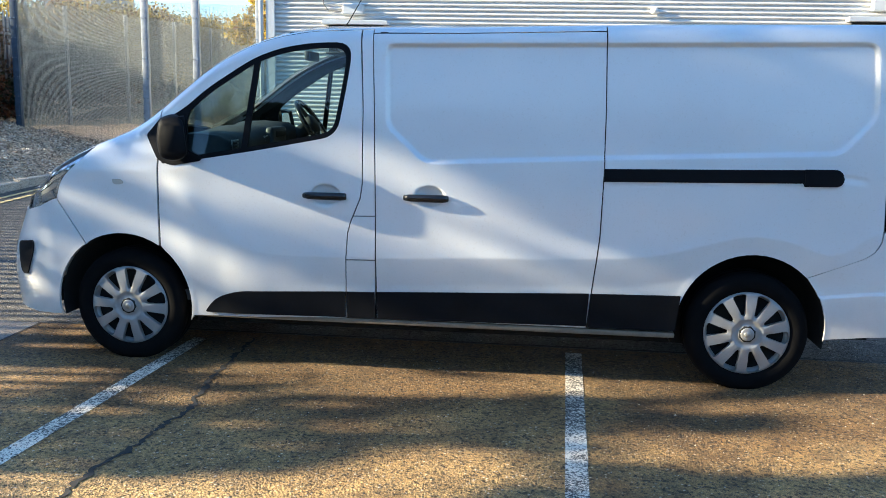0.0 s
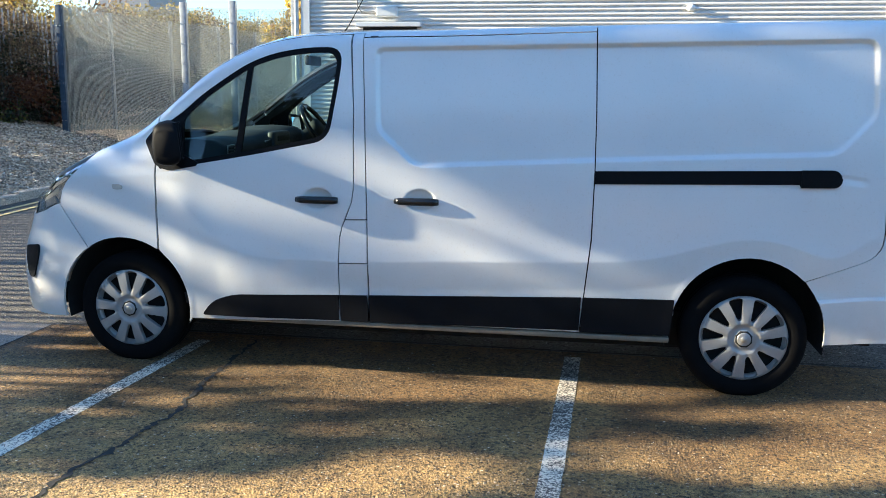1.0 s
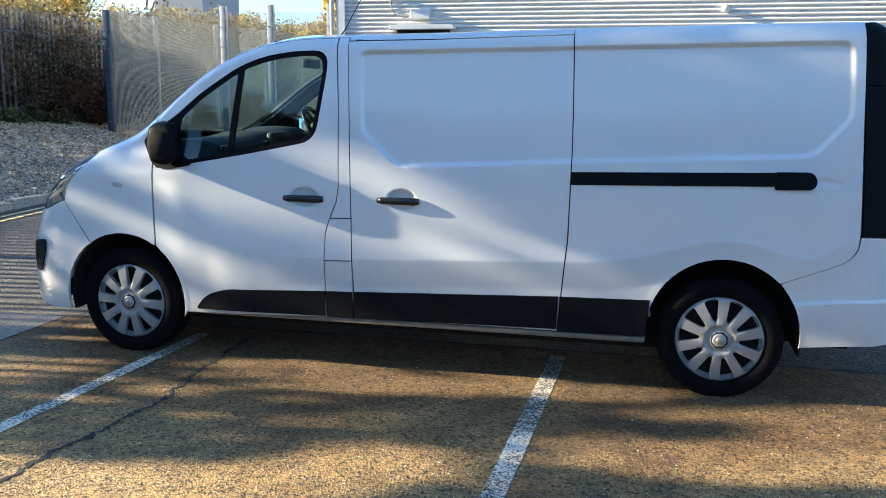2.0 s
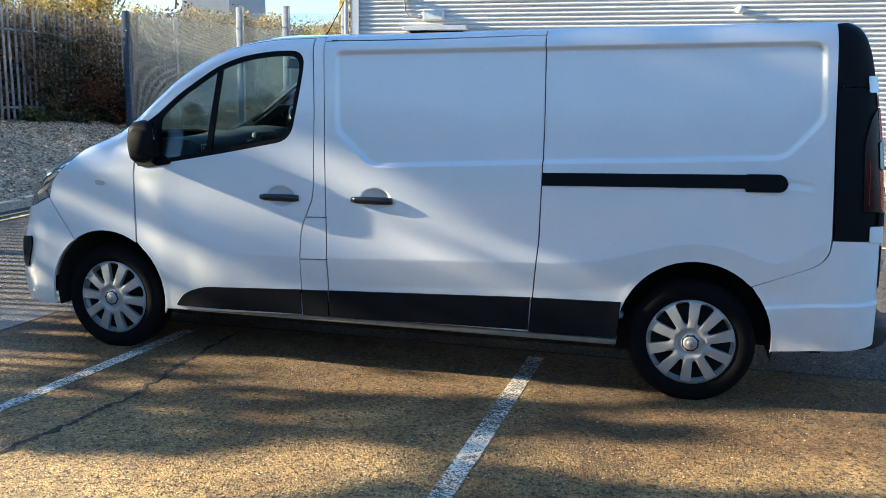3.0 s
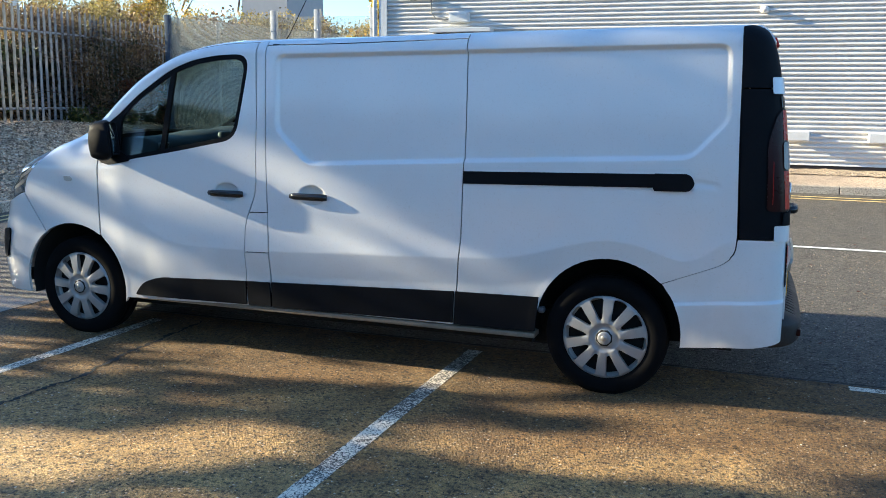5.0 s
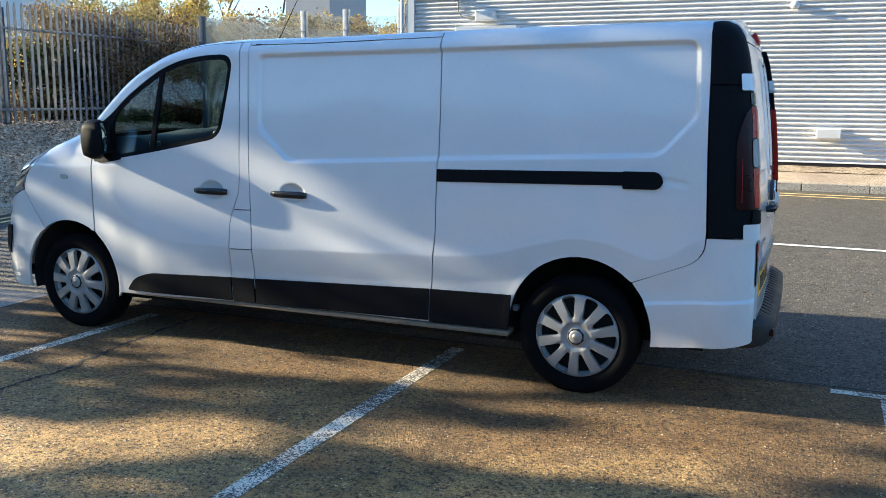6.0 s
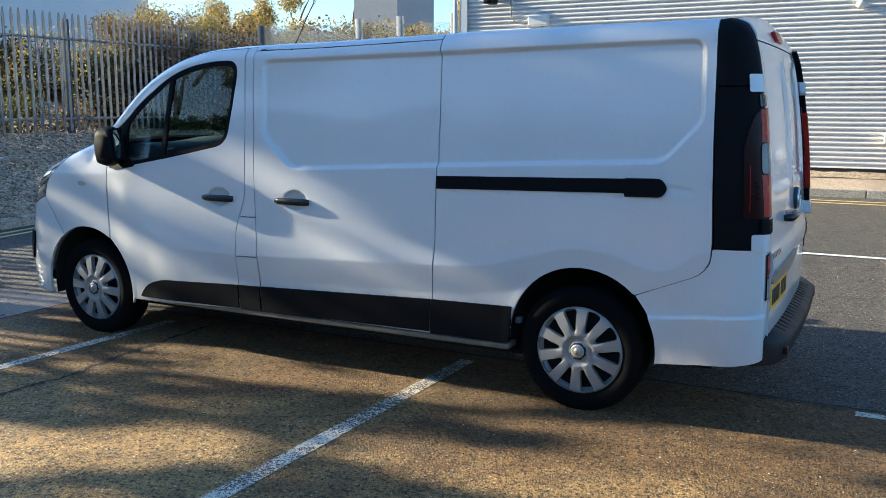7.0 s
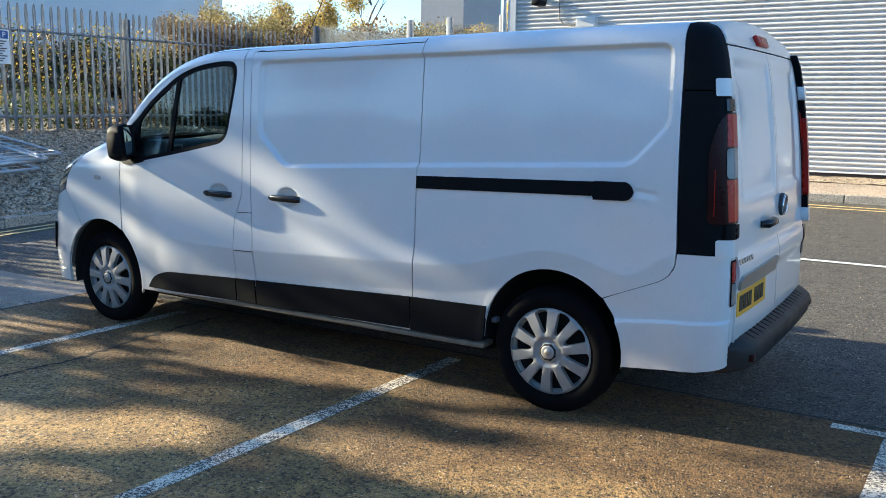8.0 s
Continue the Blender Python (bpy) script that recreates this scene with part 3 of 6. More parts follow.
# ---------------------------------------------------------------- fences
def palisade():
    """Steel pale fence along the top of the bank, W-section pales with split heads."""
    fence = tagged(empty("palisade_fence", (-8.8, 6, 1.0)), "grey galvanised steel palisade fence with pointed pales", "fence")
    fence.matrix_world = Matrix.Identity(4)
    h, bm = 2.13, bmesh.new()
    prof = [(-0.034, 0.0), (-0.022, 0.016), (0.0, 0.004), (0.022, 0.016), (0.034, 0.0)]
    rows = []
    for z, s in ((0, 1), (h - 0.13, 1), (h - 0.03, 0.55), (h, 0.12)):
        rows.append([bm.verts.new((d, a * s, z)) for a, d in prof])
    for a, b in zip(rows, rows[1:]):
        for k in range(4):
            bm.faces.new((a[k], a[k + 1], b[k + 1], b[k]))
    bmesh.ops.solidify(bm, geom=bm.faces[:], thickness=0.004)
    pale = bpy.data.meshes.new("pale")
    bm.to_mesh(pale)
    bm.free()
    pale.materials.append(STEEL)
    def foot(yy):
        return 0.10 + 0.80 * (0.80 if yy > 14 else 1) * min(1.1, max(0.6, 1 - 0.035 * (yy - 6))) + 0.03 * min(9.6, max(0.0, yy - 0.8))
    rnd = random.Random(5)
    y = -7.4
    while y < 13.2:
        z = foot(y) + 0.03
        o = new("pale", pale)
        o.parent = fence
        o.matrix_basis = pose(-8.76, y, z + rnd.uniform(-0.01, 0.01), rnd.uniform(-0.7, 0.7), 0, 0)
        y += 0.157
    for y0 in (-6.6, -3.85, -1.1, 1.75, 4.55, 7.42, 10.72, 13.3):
        z = foot(y0)
        part("post", box_bm(-8.90, -8.80, y0 - 0.05, y0 + 0.05, z - 0.3, z + 2.06, 0.006), STEEL_DARK, fence, "dark steel post")
    for dz in (0.26, 1.70):
        part("rail", tube([(-8.785, yy, foot(yy) + dz) for yy in np.linspace(-7.4, 13.3, 16)], 0.024, 4), STEEL, fence)


palisade()


def mesh_fence(name, posts, height, mat, label, pitch=0.0127, vertical=0.0762, layers=1):
    """Close-woven welded wire fence: fine level wires, upright wires and box posts."""
    f = tagged(empty(name, posts[0]), label, "fence")
    f.matrix_world = Matrix.Identity(4)
    vs, fs = [], []

    def bar(a, b, r):
        a, b = np.array(a, float), np.array(b, float)
        d = (b - a) / np.linalg.norm(b - a)
        s = np.cross(d, (0, 0, 1.0))
        if np.linalg.norm(s) < 0.1:
            s = np.cross(d, (1.0, 0, 0))
        s /= np.linalg.norm(s)
        u = np.cross(s, d)
        k = len(vs)
        for p in (a, b):
            for q in range(3):
                w = 2 * math.pi * q / 3
                vs.append(p + (s * math.cos(w) + u * math.sin(w)) * r)
        for q in range(3):
            n = (q + 1) % 3
            fs.append((k + q, k + n, k + 3 + n, k + 3 + q))

    skins = [(a, b, k) for a, b in zip(posts, posts[1:]) for k in range(layers)]
    for a, b, k in skins:
        a, b = np.array(a, float), np.array(b, float)
        away = np.cross(b - a, (0, 0, 1.0))
        a, b = a + away / np.linalg.norm(away) * 0.07 * k + (0, 0, 0.004 * k), b + away / np.linalg.norm(away) * 0.07 * k + (0, 0, 0.004 * k)
        for i in range(int(height / pitch)):
            bar(a + (0, 0, 0.05 + i * pitch), b + (0, 0, 0.05 + i * pitch), 0.0025)
        n = int(np.linalg.norm(b - a) / vertical)
        for i in range(n):
            p = a + (b - a) * i / n
            bar(p + (0, 0, 0.05), p + (0, 0, height), 0.0019)
    o = raw("wire_mesh", vs, fs, mat, f)
    tagged(o, "fine grey-green welded wire mesh", kind="stuff")
    return f


WIRE = plain("galvanised_wire", (0.33, 0.345, 0.32), 0.6, metal=0.1, vary=0.15)
rear_posts = [(-7.5, 11.45, 0.55), (-7.5, 13.2, 0.60), (-7.5, 15.95, 0.66), (-7.5, 18.8, 0.74), (-7.5, 21.5, 0.80), (-7.5, 24.5, 0.86), (-7.5, 27.5, 0.9)]
mf = mesh_fence("mesh_fence", rear_posts, 2.62, WIRE, "tall double-skinned fine-mesh security fence running back beside the building", layers=2)
for p in rear_posts[1:]:
    part("post", box_bm(p[0] - 0.03, p[0] + 0.03, p[1] - 0.05, p[1] + 0.05, p[2] - 0.4, p[2] + 2.66, 0.006), STEEL, mf, "slim galvanised post")
front_posts = [(-7.5, 11.40, 0.55), (-4.80, 11.08, 0.45), (-3.80, 10.98, 0.42), (-2.62, 10.94, 0.40)]
mf2 = mesh_fence("mesh_fence", front_posts, 2.66, WIRE, "fine-mesh security fence with bolted flat posts beside the building")
for k, p in enumerate(front_posts):
    top = 3.25
    post = part("post", box_bm(p[0] - 0.075, p[0] + 0.045, p[1] - 0.06, p[1] + 0.03, 0.2, top, 0.005), STEEL_DARK if k == 0 else STEEL, mf2, "bolted galvanised post")
    for z in np.arange(0.7, top - 0.1, 0.36):
        for dx in (-0.045, 0.03):
            b = bmesh.new()
            bmesh.ops.create_uvsphere(b, u_segments=8, v_segments=5, radius=0.014)
            bmesh.ops.translate(b, vec=(p[0] - 0.015 + dx, p[1] - 0.062, z), verts=b.verts)
            part("bolt", b, CHROME, post)


# ---------------------------------------------------------------- the van: its skin as a function of place
MIDY = 0.978
WHEEL_X, HUB_Z = (0.0, 3.498), 0.325
TOP = spline([(-1.7, 0.95), (-1.3, 0.96), (-0.9, 0.98), (-0.62, 1.015), (-0.5, 1.06), (-0.4, 1.125), (-0.3, 1.19), (-0.19, 1.25), (0.0, 1.338), (0.1, 1.395), (0.2, 1.465), (0.34, 1.575), (0.49, 1.69),
              (0.64, 1.78), (0.79, 1.848), (0.92, 1.885), (1.04, 1.907), (1.34, 1.926), (1.9, 1.937), (2.67, 1.957), (3.45, 1.970), (4.1, 1.978), (6.2, 1.978)])
ROUND = spline([(-1.7, 0.05), (-0.5, 0.06), (0.0, 0.07), (0.3, 0.07), (0.9, 0.085), (1.5, 0.10), (4.1, 0.10), (6.2, 0.10)])
CROWN = spline([(-1.7, 0.0), (-1.2, 0.02), (-0.5, 0.05), (0.0, 0.055), (0.3, 0.07), (0.8, 0.085), (1.2, 0.055), (2.0, 0.04), (4.1, 0.03), (6.2, 0.0)])
SECTION = spline([(0.15, 0.060), (0.28, 0.046), (0.40, 0.040), (0.55, 0.035), (0.75, 0.031), (1.0, 0.030), (1.2, 0.036), (1.45, 0.056), (1.7, 0.084), (1.85, 0.104), (2.0, 0.128)])
CREASE = spline([(-0.2, 1.45), (0.2, 1.150), (0.25, 1.100), (0.37, 0.973), (0.506, 0.832), (0.613, 0.752), (0.735, 0.692), (0.875, 0.667), (1.1, 0.664), (1.46, 0.668), (2.0, 0.688), (2.66, 0.7125), (2.85, 0.724), (3.03, 0.749),
                 (3.246, 0.809), (3.454, 0.858), (3.688, 0.836), (3.80, 0.797), (3.889, 0.777), (3.97, 0.80), (4.05, 0.861), (4.3, 0.95)])
NOSE = spline([(0.2, 0.02), (0.3, 0.0), (0.6, 0.0), (0.82, 0.10), (1.0, 0.19), (1.1, 0.26), (1.3, 0.34)])
TAIL = spline([(0.2, 4.385), (0.45, 4.388), (0.9, 4.38), (1.3, 4.352), (1.6, 4.315), (1.75, 4.29), (1.86, 4.262), (1.92, 4.235), (1.955, 4.205), (1.978, 4.16)])
RECESS = [(1.494, 1.838, 0.05), (2.68, 1.857, 0.0), (4.062, 1.880, 0.07), (4.078, 1.500, 0.05), (3.900, 1.300, 0.06), (2.70, 1.246, 0.0), (1.722, 1.196, 0.06), (1.506, 1.395, 0.05)]
FX, TX = -0.42, 4.12
TURN_F, TURN_T = 0.62, 0.15


RECESS_LOOP = np.array(rounded(RECESS, 6))


def recess_depth(u, z):
    """1 inside the pressed panel, 0 outside it, with a sloping ledge between."""
    full = np.stack([np.ravel(u), np.ravel(z)], 1)
    near = ((full > RECESS_LOOP.min(0) - 0.02) & (full < RECESS_LOOP.max(0) + 0.02)).all(1)
    if not near.any():
        return np.zeros(np.shape(u))
    p = full[near]
    best = np.full(len(p), 1e9)
    for a, b in zip(RECESS_LOOP, np.roll(RECESS_LOOP, -1, 0)):
        ab = b - a
        t = np.clip(((p - a) @ ab) / (ab @ ab), 0, 1)
        best = np.minimum(best, np.hypot(*(p - a - t[:, None] * ab).T))
    d = np.where(inside(RECESS_LOOP, p), -best, best)
    out = np.zeros(len(full))
    out[near] = smooth01((0.004 - d) / 0.027)
    return out.reshape(np.shape(u))


def fold_lines(step):
    """Where the skin is creased: the pressed panel's ledge and the crease along the flank."""
    out = []
    d = np.roll(RECESS_LOOP, -1, 0) - np.roll(RECESS_LOOP, 1, 0)
    n = np.stack([-d[:, 1], d[:, 0]], 1) / np.linalg.norm(d, axis=1, keepdims=True)
    if inside(RECESS_LOOP, RECESS_LOOP[:1] + n[:1] * 0.01)[0]:
        n = -n
    for k in (0.008, 0.004, 0.0, -0.005, -0.0115, -0.018, -0.023, -0.028):
        out.append(resample([tuple(q) for q in RECESS_LOOP + n * k], step))
    for hx, hz in ((1.174, 1.014), (1.755, 1.020)):
        for k in (1.03, 0.995, 0.97, 0.93, 0.85, 0.7, 0.5, 0.25):
            a = np.linspace(0, 2 * math.pi, int(10 + 50 * k), endpoint=False)
            out.append(np.stack([hx + 0.082 * k * np.cos(a), hz + 0.056 * k * np.sin(a)], 1))
    u = np.arange(-0.1, 4.25, step)
    for k in (-0.03, -0.015, -0.006, 0.0, 0.006, 0.015, 0.03):
        out.append(np.stack([u, CREASE(u) + k], 1))
    u = np.arange(3.80, 4.45, step)
    for k in (0.005, 0.0, -0.004, -0.008, -0.012, -0.017):
        out.append(np.stack([u, 0.550 + 0.115 * (u - 3.85) + k], 1))
    return out


def skin(off=0.0, mirror=False, detail=True):
    """The van's outer skin: u runs along the side (round the nose below -0.42, round the tail above 4.08), z is the height."""
    def raw_skin(u, z):
        u, z = np.asarray(u, float), np.asarray(z, float)
        y = SECTION(z) + 0.012 * np.clip((u - 2.7) / 1.4, 0, 1) ** 2
        y = y + 0.07 * np.clip((0.75 - u) / 0.6, 0, 1.2) ** 2 * smooth01((z - 1.1) / 0.25)
        if detail:
            lean = (CREASE(u + 0.01) - CREASE(u - 0.01)) / 0.02
            below = (CREASE(u) - z) / np.sqrt(1 + lean * lean)
            fade = smooth01((u - 0.20) / 0.22) * smooth01((4.2 - u) / 0.15)
            fall = 0.006 * (np.logaddexp(0, below / 0.006) - np.logaddexp(0, (below - 0.16) / 0.006))
            scoop = 0.009 + 0.008 * smooth01((0.95 - u) / 0.3)
            y = y + fade * (0.15 * fall * smooth01((u - 0.75) / 0.6) - scoop * np.exp(-np.clip(-below, 0, 2) / (0.075 + 0.05 * smooth01((0.95 - u) / 0.3)))
                            * np.exp(-np.clip(below, 0, 2) / (0.4 + 3 * smooth01((u - 0.55) / 0.35))))
            lip = np.minimum(np.hypot(u - WHEEL_X[0], z - 0.35), np.hypot(u - WHEEL_X[1], z - 0.36))
            y = y - 0.002 * smooth01((0.43 - lip) / 0.03)
            y = y + 0.025 * recess_depth(u, z)
            for hx, hz in ((1.174, 1.014), (1.755, 1.020)):
                q = np.clip(1 - ((u - hx) / 0.082) ** 2 - ((z - hz) / 0.056) ** 2, 0, 1)
                y = y + 0.030 * np.sqrt(q)
            zc = 1.196 - 0.018 * np.clip((u - 3.93) / 0.13, 0, 1) ** 2
            y = y + 0.005 * smooth01((zc - z) / 0.006) * smooth01((z - zc + 0.05) / 0.04) * smooth01((u - 3.90) / 0.02) * smooth01((4.065 - u) / 0.05)
            bl = 0.550 + 0.115 * (u - 3.85)
            y = y - 0.022 * smooth01((bl - z) / 0.012) * (u > 3.80) * (z < 0.66)
        r, t = ROUND(u), TOP(u)
        d = np.clip(r - (t - z), 0, r * 0.99999)
        y = y + r - np.sqrt(r * r - d * d)
        x = u.copy()
        th = np.clip((FX - u) / TURN_F, 0, math.pi / 2)
        a = 0.51 - NOSE(z)
        x = np.where(u < FX, FX - a * np.sin(th), x)
        y = y + 0.70 * (1 - np.cos(th)) + np.clip(FX - TURN_F * math.pi / 2 - u, 0, 1)
        tt = np.clip((u - TX) / TURN_T, 0, math.pi / 2)
        w = TAIL(z) - TX
        x = np.where(u > TX, TX + w * np.sin(tt), x)
        y = y + 0.09 * (1 - np.cos(tt)) + np.clip(u - TX - TURN_T * math.pi / 2, 0, 2)
        x = x + np.where(u > TX + TURN_T * math.pi / 2, 0.018 * (1 - np.abs((y - MIDY) / 0.81) ** 2.5), 0)
        return np.stack([x, y, z + 0 * u], -1)

    def f(u, z):
        p = raw_skin(u, z)
        if np.any(off):
            e = 1e-3
            n = np.cross(raw_skin(u + e, z) - raw_skin(u - e, z), raw_skin(u, z + e) - raw_skin(u, z - e))
            n /= np.maximum(np.linalg.norm(n, axis=-1, keepdims=True), 1e-9)
            p = p + n * off
        if mirror:
            p = p.copy()
            p[:, 1] = 2 * MIDY - p[:, 1]
        return p
    return f


def top_edge(u):
    """Where the side ends and the roof skin begins."""
    return float(TOP(u) - 0.134 * ROUND(u))


def along_top(u0, u1, n=24, drop=0.0):
    return [(u, top_edge(u) - drop) for u in np.linspace(u0, u1, n)]


def arch(cx, cz, r, a0, a1, n=22, squash=1.0):
    return [(cx + r * math.cos(radians(a)), cz + r * squash * math.sin(radians(a))) for a in np.linspace(a0, a1, n)]


def roof_sheet(u0, u1, v0=0.0, v1=1.0, nu=40, nv=24, off=0.0):
    """The skin between the two sides' upper edges: bonnet, windscreen, roof."""
    base = skin(0, detail=False)
    bm, rows = bmesh.new(), []
    for u in np.linspace(u0, u1, nu):
        r, t = float(ROUND(u)), float(TOP(u))
        pts = []
        for ph in np.linspace(math.pi / 3, math.pi / 2, 6)[:-1]:
            pts.append(base(np.array([u]), np.array([t - r * (1 - math.sin(ph))]))[0])
        e = base(np.array([u]), np.array([t - r * 1e-5]))[0]
        m = 2 * MIDY - e[1]
        for k in range(nv + 1):
            v = k / nv
            pts.append(np.array([e[0], e[1] + (m - e[1]) * v, e[2] + float(CROWN(u)) * (1 - (2 * v - 1) ** 2)]))
        left = pts[:5]
        pts += [np.array([p[0], 2 * MIDY - p[1], p[2]]) for p in left[::-1]]
        rows.append(pts)
    n = len(rows[0])
    i0, i1 = int(round(v0 * (n - 1))), int(round(v1 * (n - 1)))
    vr = [[bm.verts.new(p + np.array([0, 0, off])) for p in r[i0:i1 + 1]] for r in rows]
    for a, b in zip(vr, vr[1:]):
        for k in range(len(a) - 1):
            bm.faces.new((a[k], b[k], b[k + 1], a[k + 1]))
    bmesh.ops.recalc_face_normals(bm, faces=bm.faces)
    return bm


WIN_OUT = rounded([(0.228, 1.155, 0.02), (0.228, 1.395, 0.02), (0.365, 1.475, 0.05), (0.50, 1.585, 0.1), (0.76, 1.750, 0.12), (0.915, 1.808, 0.1), (1.10, 1.838, 0.08), (1.315, 1.842, 0.10),
                   (1.290, 1.64, 0.1), (1.235, 1.335, 0.09), (0.80, 1.248, 0.1), (0.458, 1.188, 0.1)])
WIN_IN = rounded([(0.372, 1.205, 0.04), (0.372, 1.44, 0.05), (0.505, 1.555, 0.08), (0.765, 1.722, 0.1), (0.92, 1.780, 0.1), (1.10, 1.808, 0.08), (1.285, 1.812, 0.08),
                  (1.262, 1.63, 0.1), (1.212, 1.358, 0.07), (0.80, 1.276, 0.1), (0.46, 1.215, 0.1)])
ARCH_F = arch(-0.012, 0.345, 0.402, -12, 190, 30, 1.02)      # from behind the wheel, over it, to the bumper
ARCH_R = arch(3.505, 0.36, 0.392, 197, -10, 30, 1.03)
CREASED = ("front_door", "pillar_cover", "pillar_foot", "sliding_door", "rear_quarter", "rear_bumper_corner")
FOLDS = fold_lines(0.012)


def van():
    v = tagged(empty("panel_van", (0, MIDY, 0)), "white long-wheelbase panel van with black trim, parked across two bays", "van")
    v.matrix_world = Matrix.Identity(4)
    for mirror in (False, True):
        S = lambda off=0.0, detail=True: skin(off, mirror, detail)
        st = 0.034 if mirror else 0.0135
        lip = (0, -0.02, 0) if mirror else (0, 0.02, 0)
        P = lambda name, outline, mat=WHITE, off=0.0, holes=(), label="", step=None, lp=lip, parent=v, detail=True: part(
            name, sheet(outline, S(off, detail), step or st, holes, lp, mirror, FOLDS if name in CREASED and not mirror else ()), mat, parent, label)
        a_f = [p for p in ARCH_F]
        # the arch points behind / in front of the door seam
        back = [p for p in a_f if p[0] > 0.217]
        over = [p for p in a_f if -0.225 <= p[0] <= 0.204 and p[1] > 0.5]
        fore = [(-0.232, 0.683)] + [p for p in a_f if p[0] < -0.24]
        wing = [(0.204, over[0][1])] + along_top(0.204, -0.190, 16) + rounded([(-0.196, 1.236), (-0.236, 1.178, 0.05), (-0.362, 1.055, 0.06), (-0.392, 0.945, 0.02), (-0.300, 0.80), (-0.226, 0.686)])[1:] + over[::-1]
        P("wing", wing)
        lamp = along_top(-0.203, -0.80, 18, 0.004) + [(-0.74, 0.87), (-0.56, 0.902), (-0.400, 0.940), (-0.368, 1.055), (-0.242, 1.176)]
        hl = P("headlamp", lamp, LAMP_INNER, -0.015, label="dark headlamp housing behind a clear lens")
        P("lens", lamp, CLEAR, 0.002, parent=hl, lp=None)
        refl = [(-0.258, 1.172), (-0.34, 1.105), (-0.46, 1.035), (-0.60, 0.985), (-0.60, 0.970), (-0.46, 1.012), (-0.36, 1.070), (-0.256, 1.158)]
        P("reflector", refl, CHROME, -0.006, parent=hl, label="bright metal reflector band")
        P("reflector", [(-0.33, 1.135), (-0.46, 1.072), (-0.66, 1.00), (-0.66, 0.988), (-0.47, 1.050), (-0.33, 1.120)], CHROME, -0.006, parent=hl, label="bright metal reflector band")
        P("lamp_bowl", rounded([(-0.405, 0.998, 0.02), (-0.395, 1.035, 0.02), (-0.46, 1.008, 0.02), (-0.58, 0.972, 0.02), (-0.58, 0.948, 0.02)]), CHROME_DULL, -0.008, parent=hl)
        P("indicator_lens", [(-0.41, 0.945), (-0.55, 0.912), (-0.56, 0.955), (-0.43, 0.985)], CLEAR_LENS, -0.004, parent=hl)
        front = [(-1.644, 0.27), (-1.644, 0.86)] + [(-0.80, 0.855), (-0.74, 0.862), (-0.56, 0.894), (-0.398, 0.941), (-0.306, 0.797)] + fore + [(-0.40, 0.262), (-0.55, 0.262), (-0.9, 0.27)]
        P("front_bumper", front, detail=True)
        grille = [(-1.644, 0.868), (-1.644, 0.935), (-1.2, 0.925), (-0.82, 0.935), (-0.82, 0.868)]
        P("grille", grille, BLACK, -0.01)
        P("lower_grille", rounded([(-1.644, 0.36), (-1.644, 0.55), (-1.25, 0.55, 0.05), (-1.2, 0.36, 0.05)]), BLACK, 0.006)
        P("fog_lamp_surround", rounded([(-0.665, 0.475, 0.04), (-0.735, 0.49, 0.03), (-0.80, 0.665, 0.03), (-0.60, 0.690, 0.03), (-0.60, 0.62, 0.06)]), BLACK, 0.012, label="black moulded fog lamp surround")
        # front door
        door = [(0.217, over[0][1])] + along_top(0.213, 1.350, 40, 0.004) + [(1.374, 1.50), (1.377, 1.08), (1.366, 1.00), (1.310, 0.86), (1.296, 0.80), (1.287, 0.65), (1.283, 0.45), (1.290, 0.312)] + [(0.40, 0.292)] + back
        fd = P("front_door", door, WHITE, holes=[WIN_OUT], label="white cab door, closed")
        P("window_frame", WIN_OUT, BLACK, -0.004, holes=[WIN_IN], parent=fd, label="black window surround")
        P("window_pane", WIN_IN, GLASS, -0.010, lp=None, parent=fd, label="tinted clear side window")
        P("window_bar", [(0.692, 1.245), (0.765, 1.735), (0.797, 1.745), (0.727, 1.25)], BLACK, -0.003, parent=fd)
        P("door_trim", rounded([(0.47, 0.318, 0.02), (0.53, 0.40, 0.08), (0.66, 0.448, 0.1), (0.82, 0.452), (1.283, 0.466), (1.284, 0.318)]), BLACK, 0.012, parent=fd, label="black lower door moulding")
        # pillar strip with its two joints
        P("pillar", along_top(1.359, 1.417, 4, 0.002) + [(1.436, 1.50), (1.446, 1.18), (1.452, 0.905), (1.334, 0.902), (1.372, 0.999), (1.383, 1.08), (1.380, 1.5)])
        P("pillar_cover", [(1.331, 0.896), (1.452, 0.899), (1.454, 0.659), (1.293, 0.655), (1.302, 0.80), (1.316, 0.858)], label="white filler flap")
        P("pillar_foot", [(1.293, 0.649), (1.454, 0.653), (1.452, 0.315), (1.297, 0.315), (1.289, 0.47)])
        P("pillar_trim", [(1.290, 0.466), (1.450, 0.470), (1.456, 0.318), (1.298, 0.318)], BLACK, 0.012)
        # sliding door
        slide = along_top(1.423, 2.672, 40, 0.027) + [(2.684, 1.50), (2.686, 1.19), (2.679, 0.83), (2.657, 0.60), (2.633, 0.318), (1.463, 0.318), (1.461, 0.66), (1.459, 0.90), (1.452, 1.18), (1.442, 1.5)]
        sd = P("sliding_door", slide, label="white sliding side door, closed", step=0.034 if mirror else 0.0095)
        P("door_trim", [(1.464, 0.472), (2.640, 0.514), (2.632, 0.330), (1.466, 0.318)], BLACK, 0.012, parent=sd, label="black lower door moulding")
        P("drip_rail", along_top(1.423, 2.672, 40) + along_top(2.672, 1.423, 40, 0.021), lp=None)
        # rear quarter
        rear_over = [p for p in ARCH_R if p[0] < 3.806 or p[1] > 0.62]
        rear_over = [p for p in rear_over if not (p[0] > 3.6 and p[1] < 0.655)] + [(3.782, 0.649)]
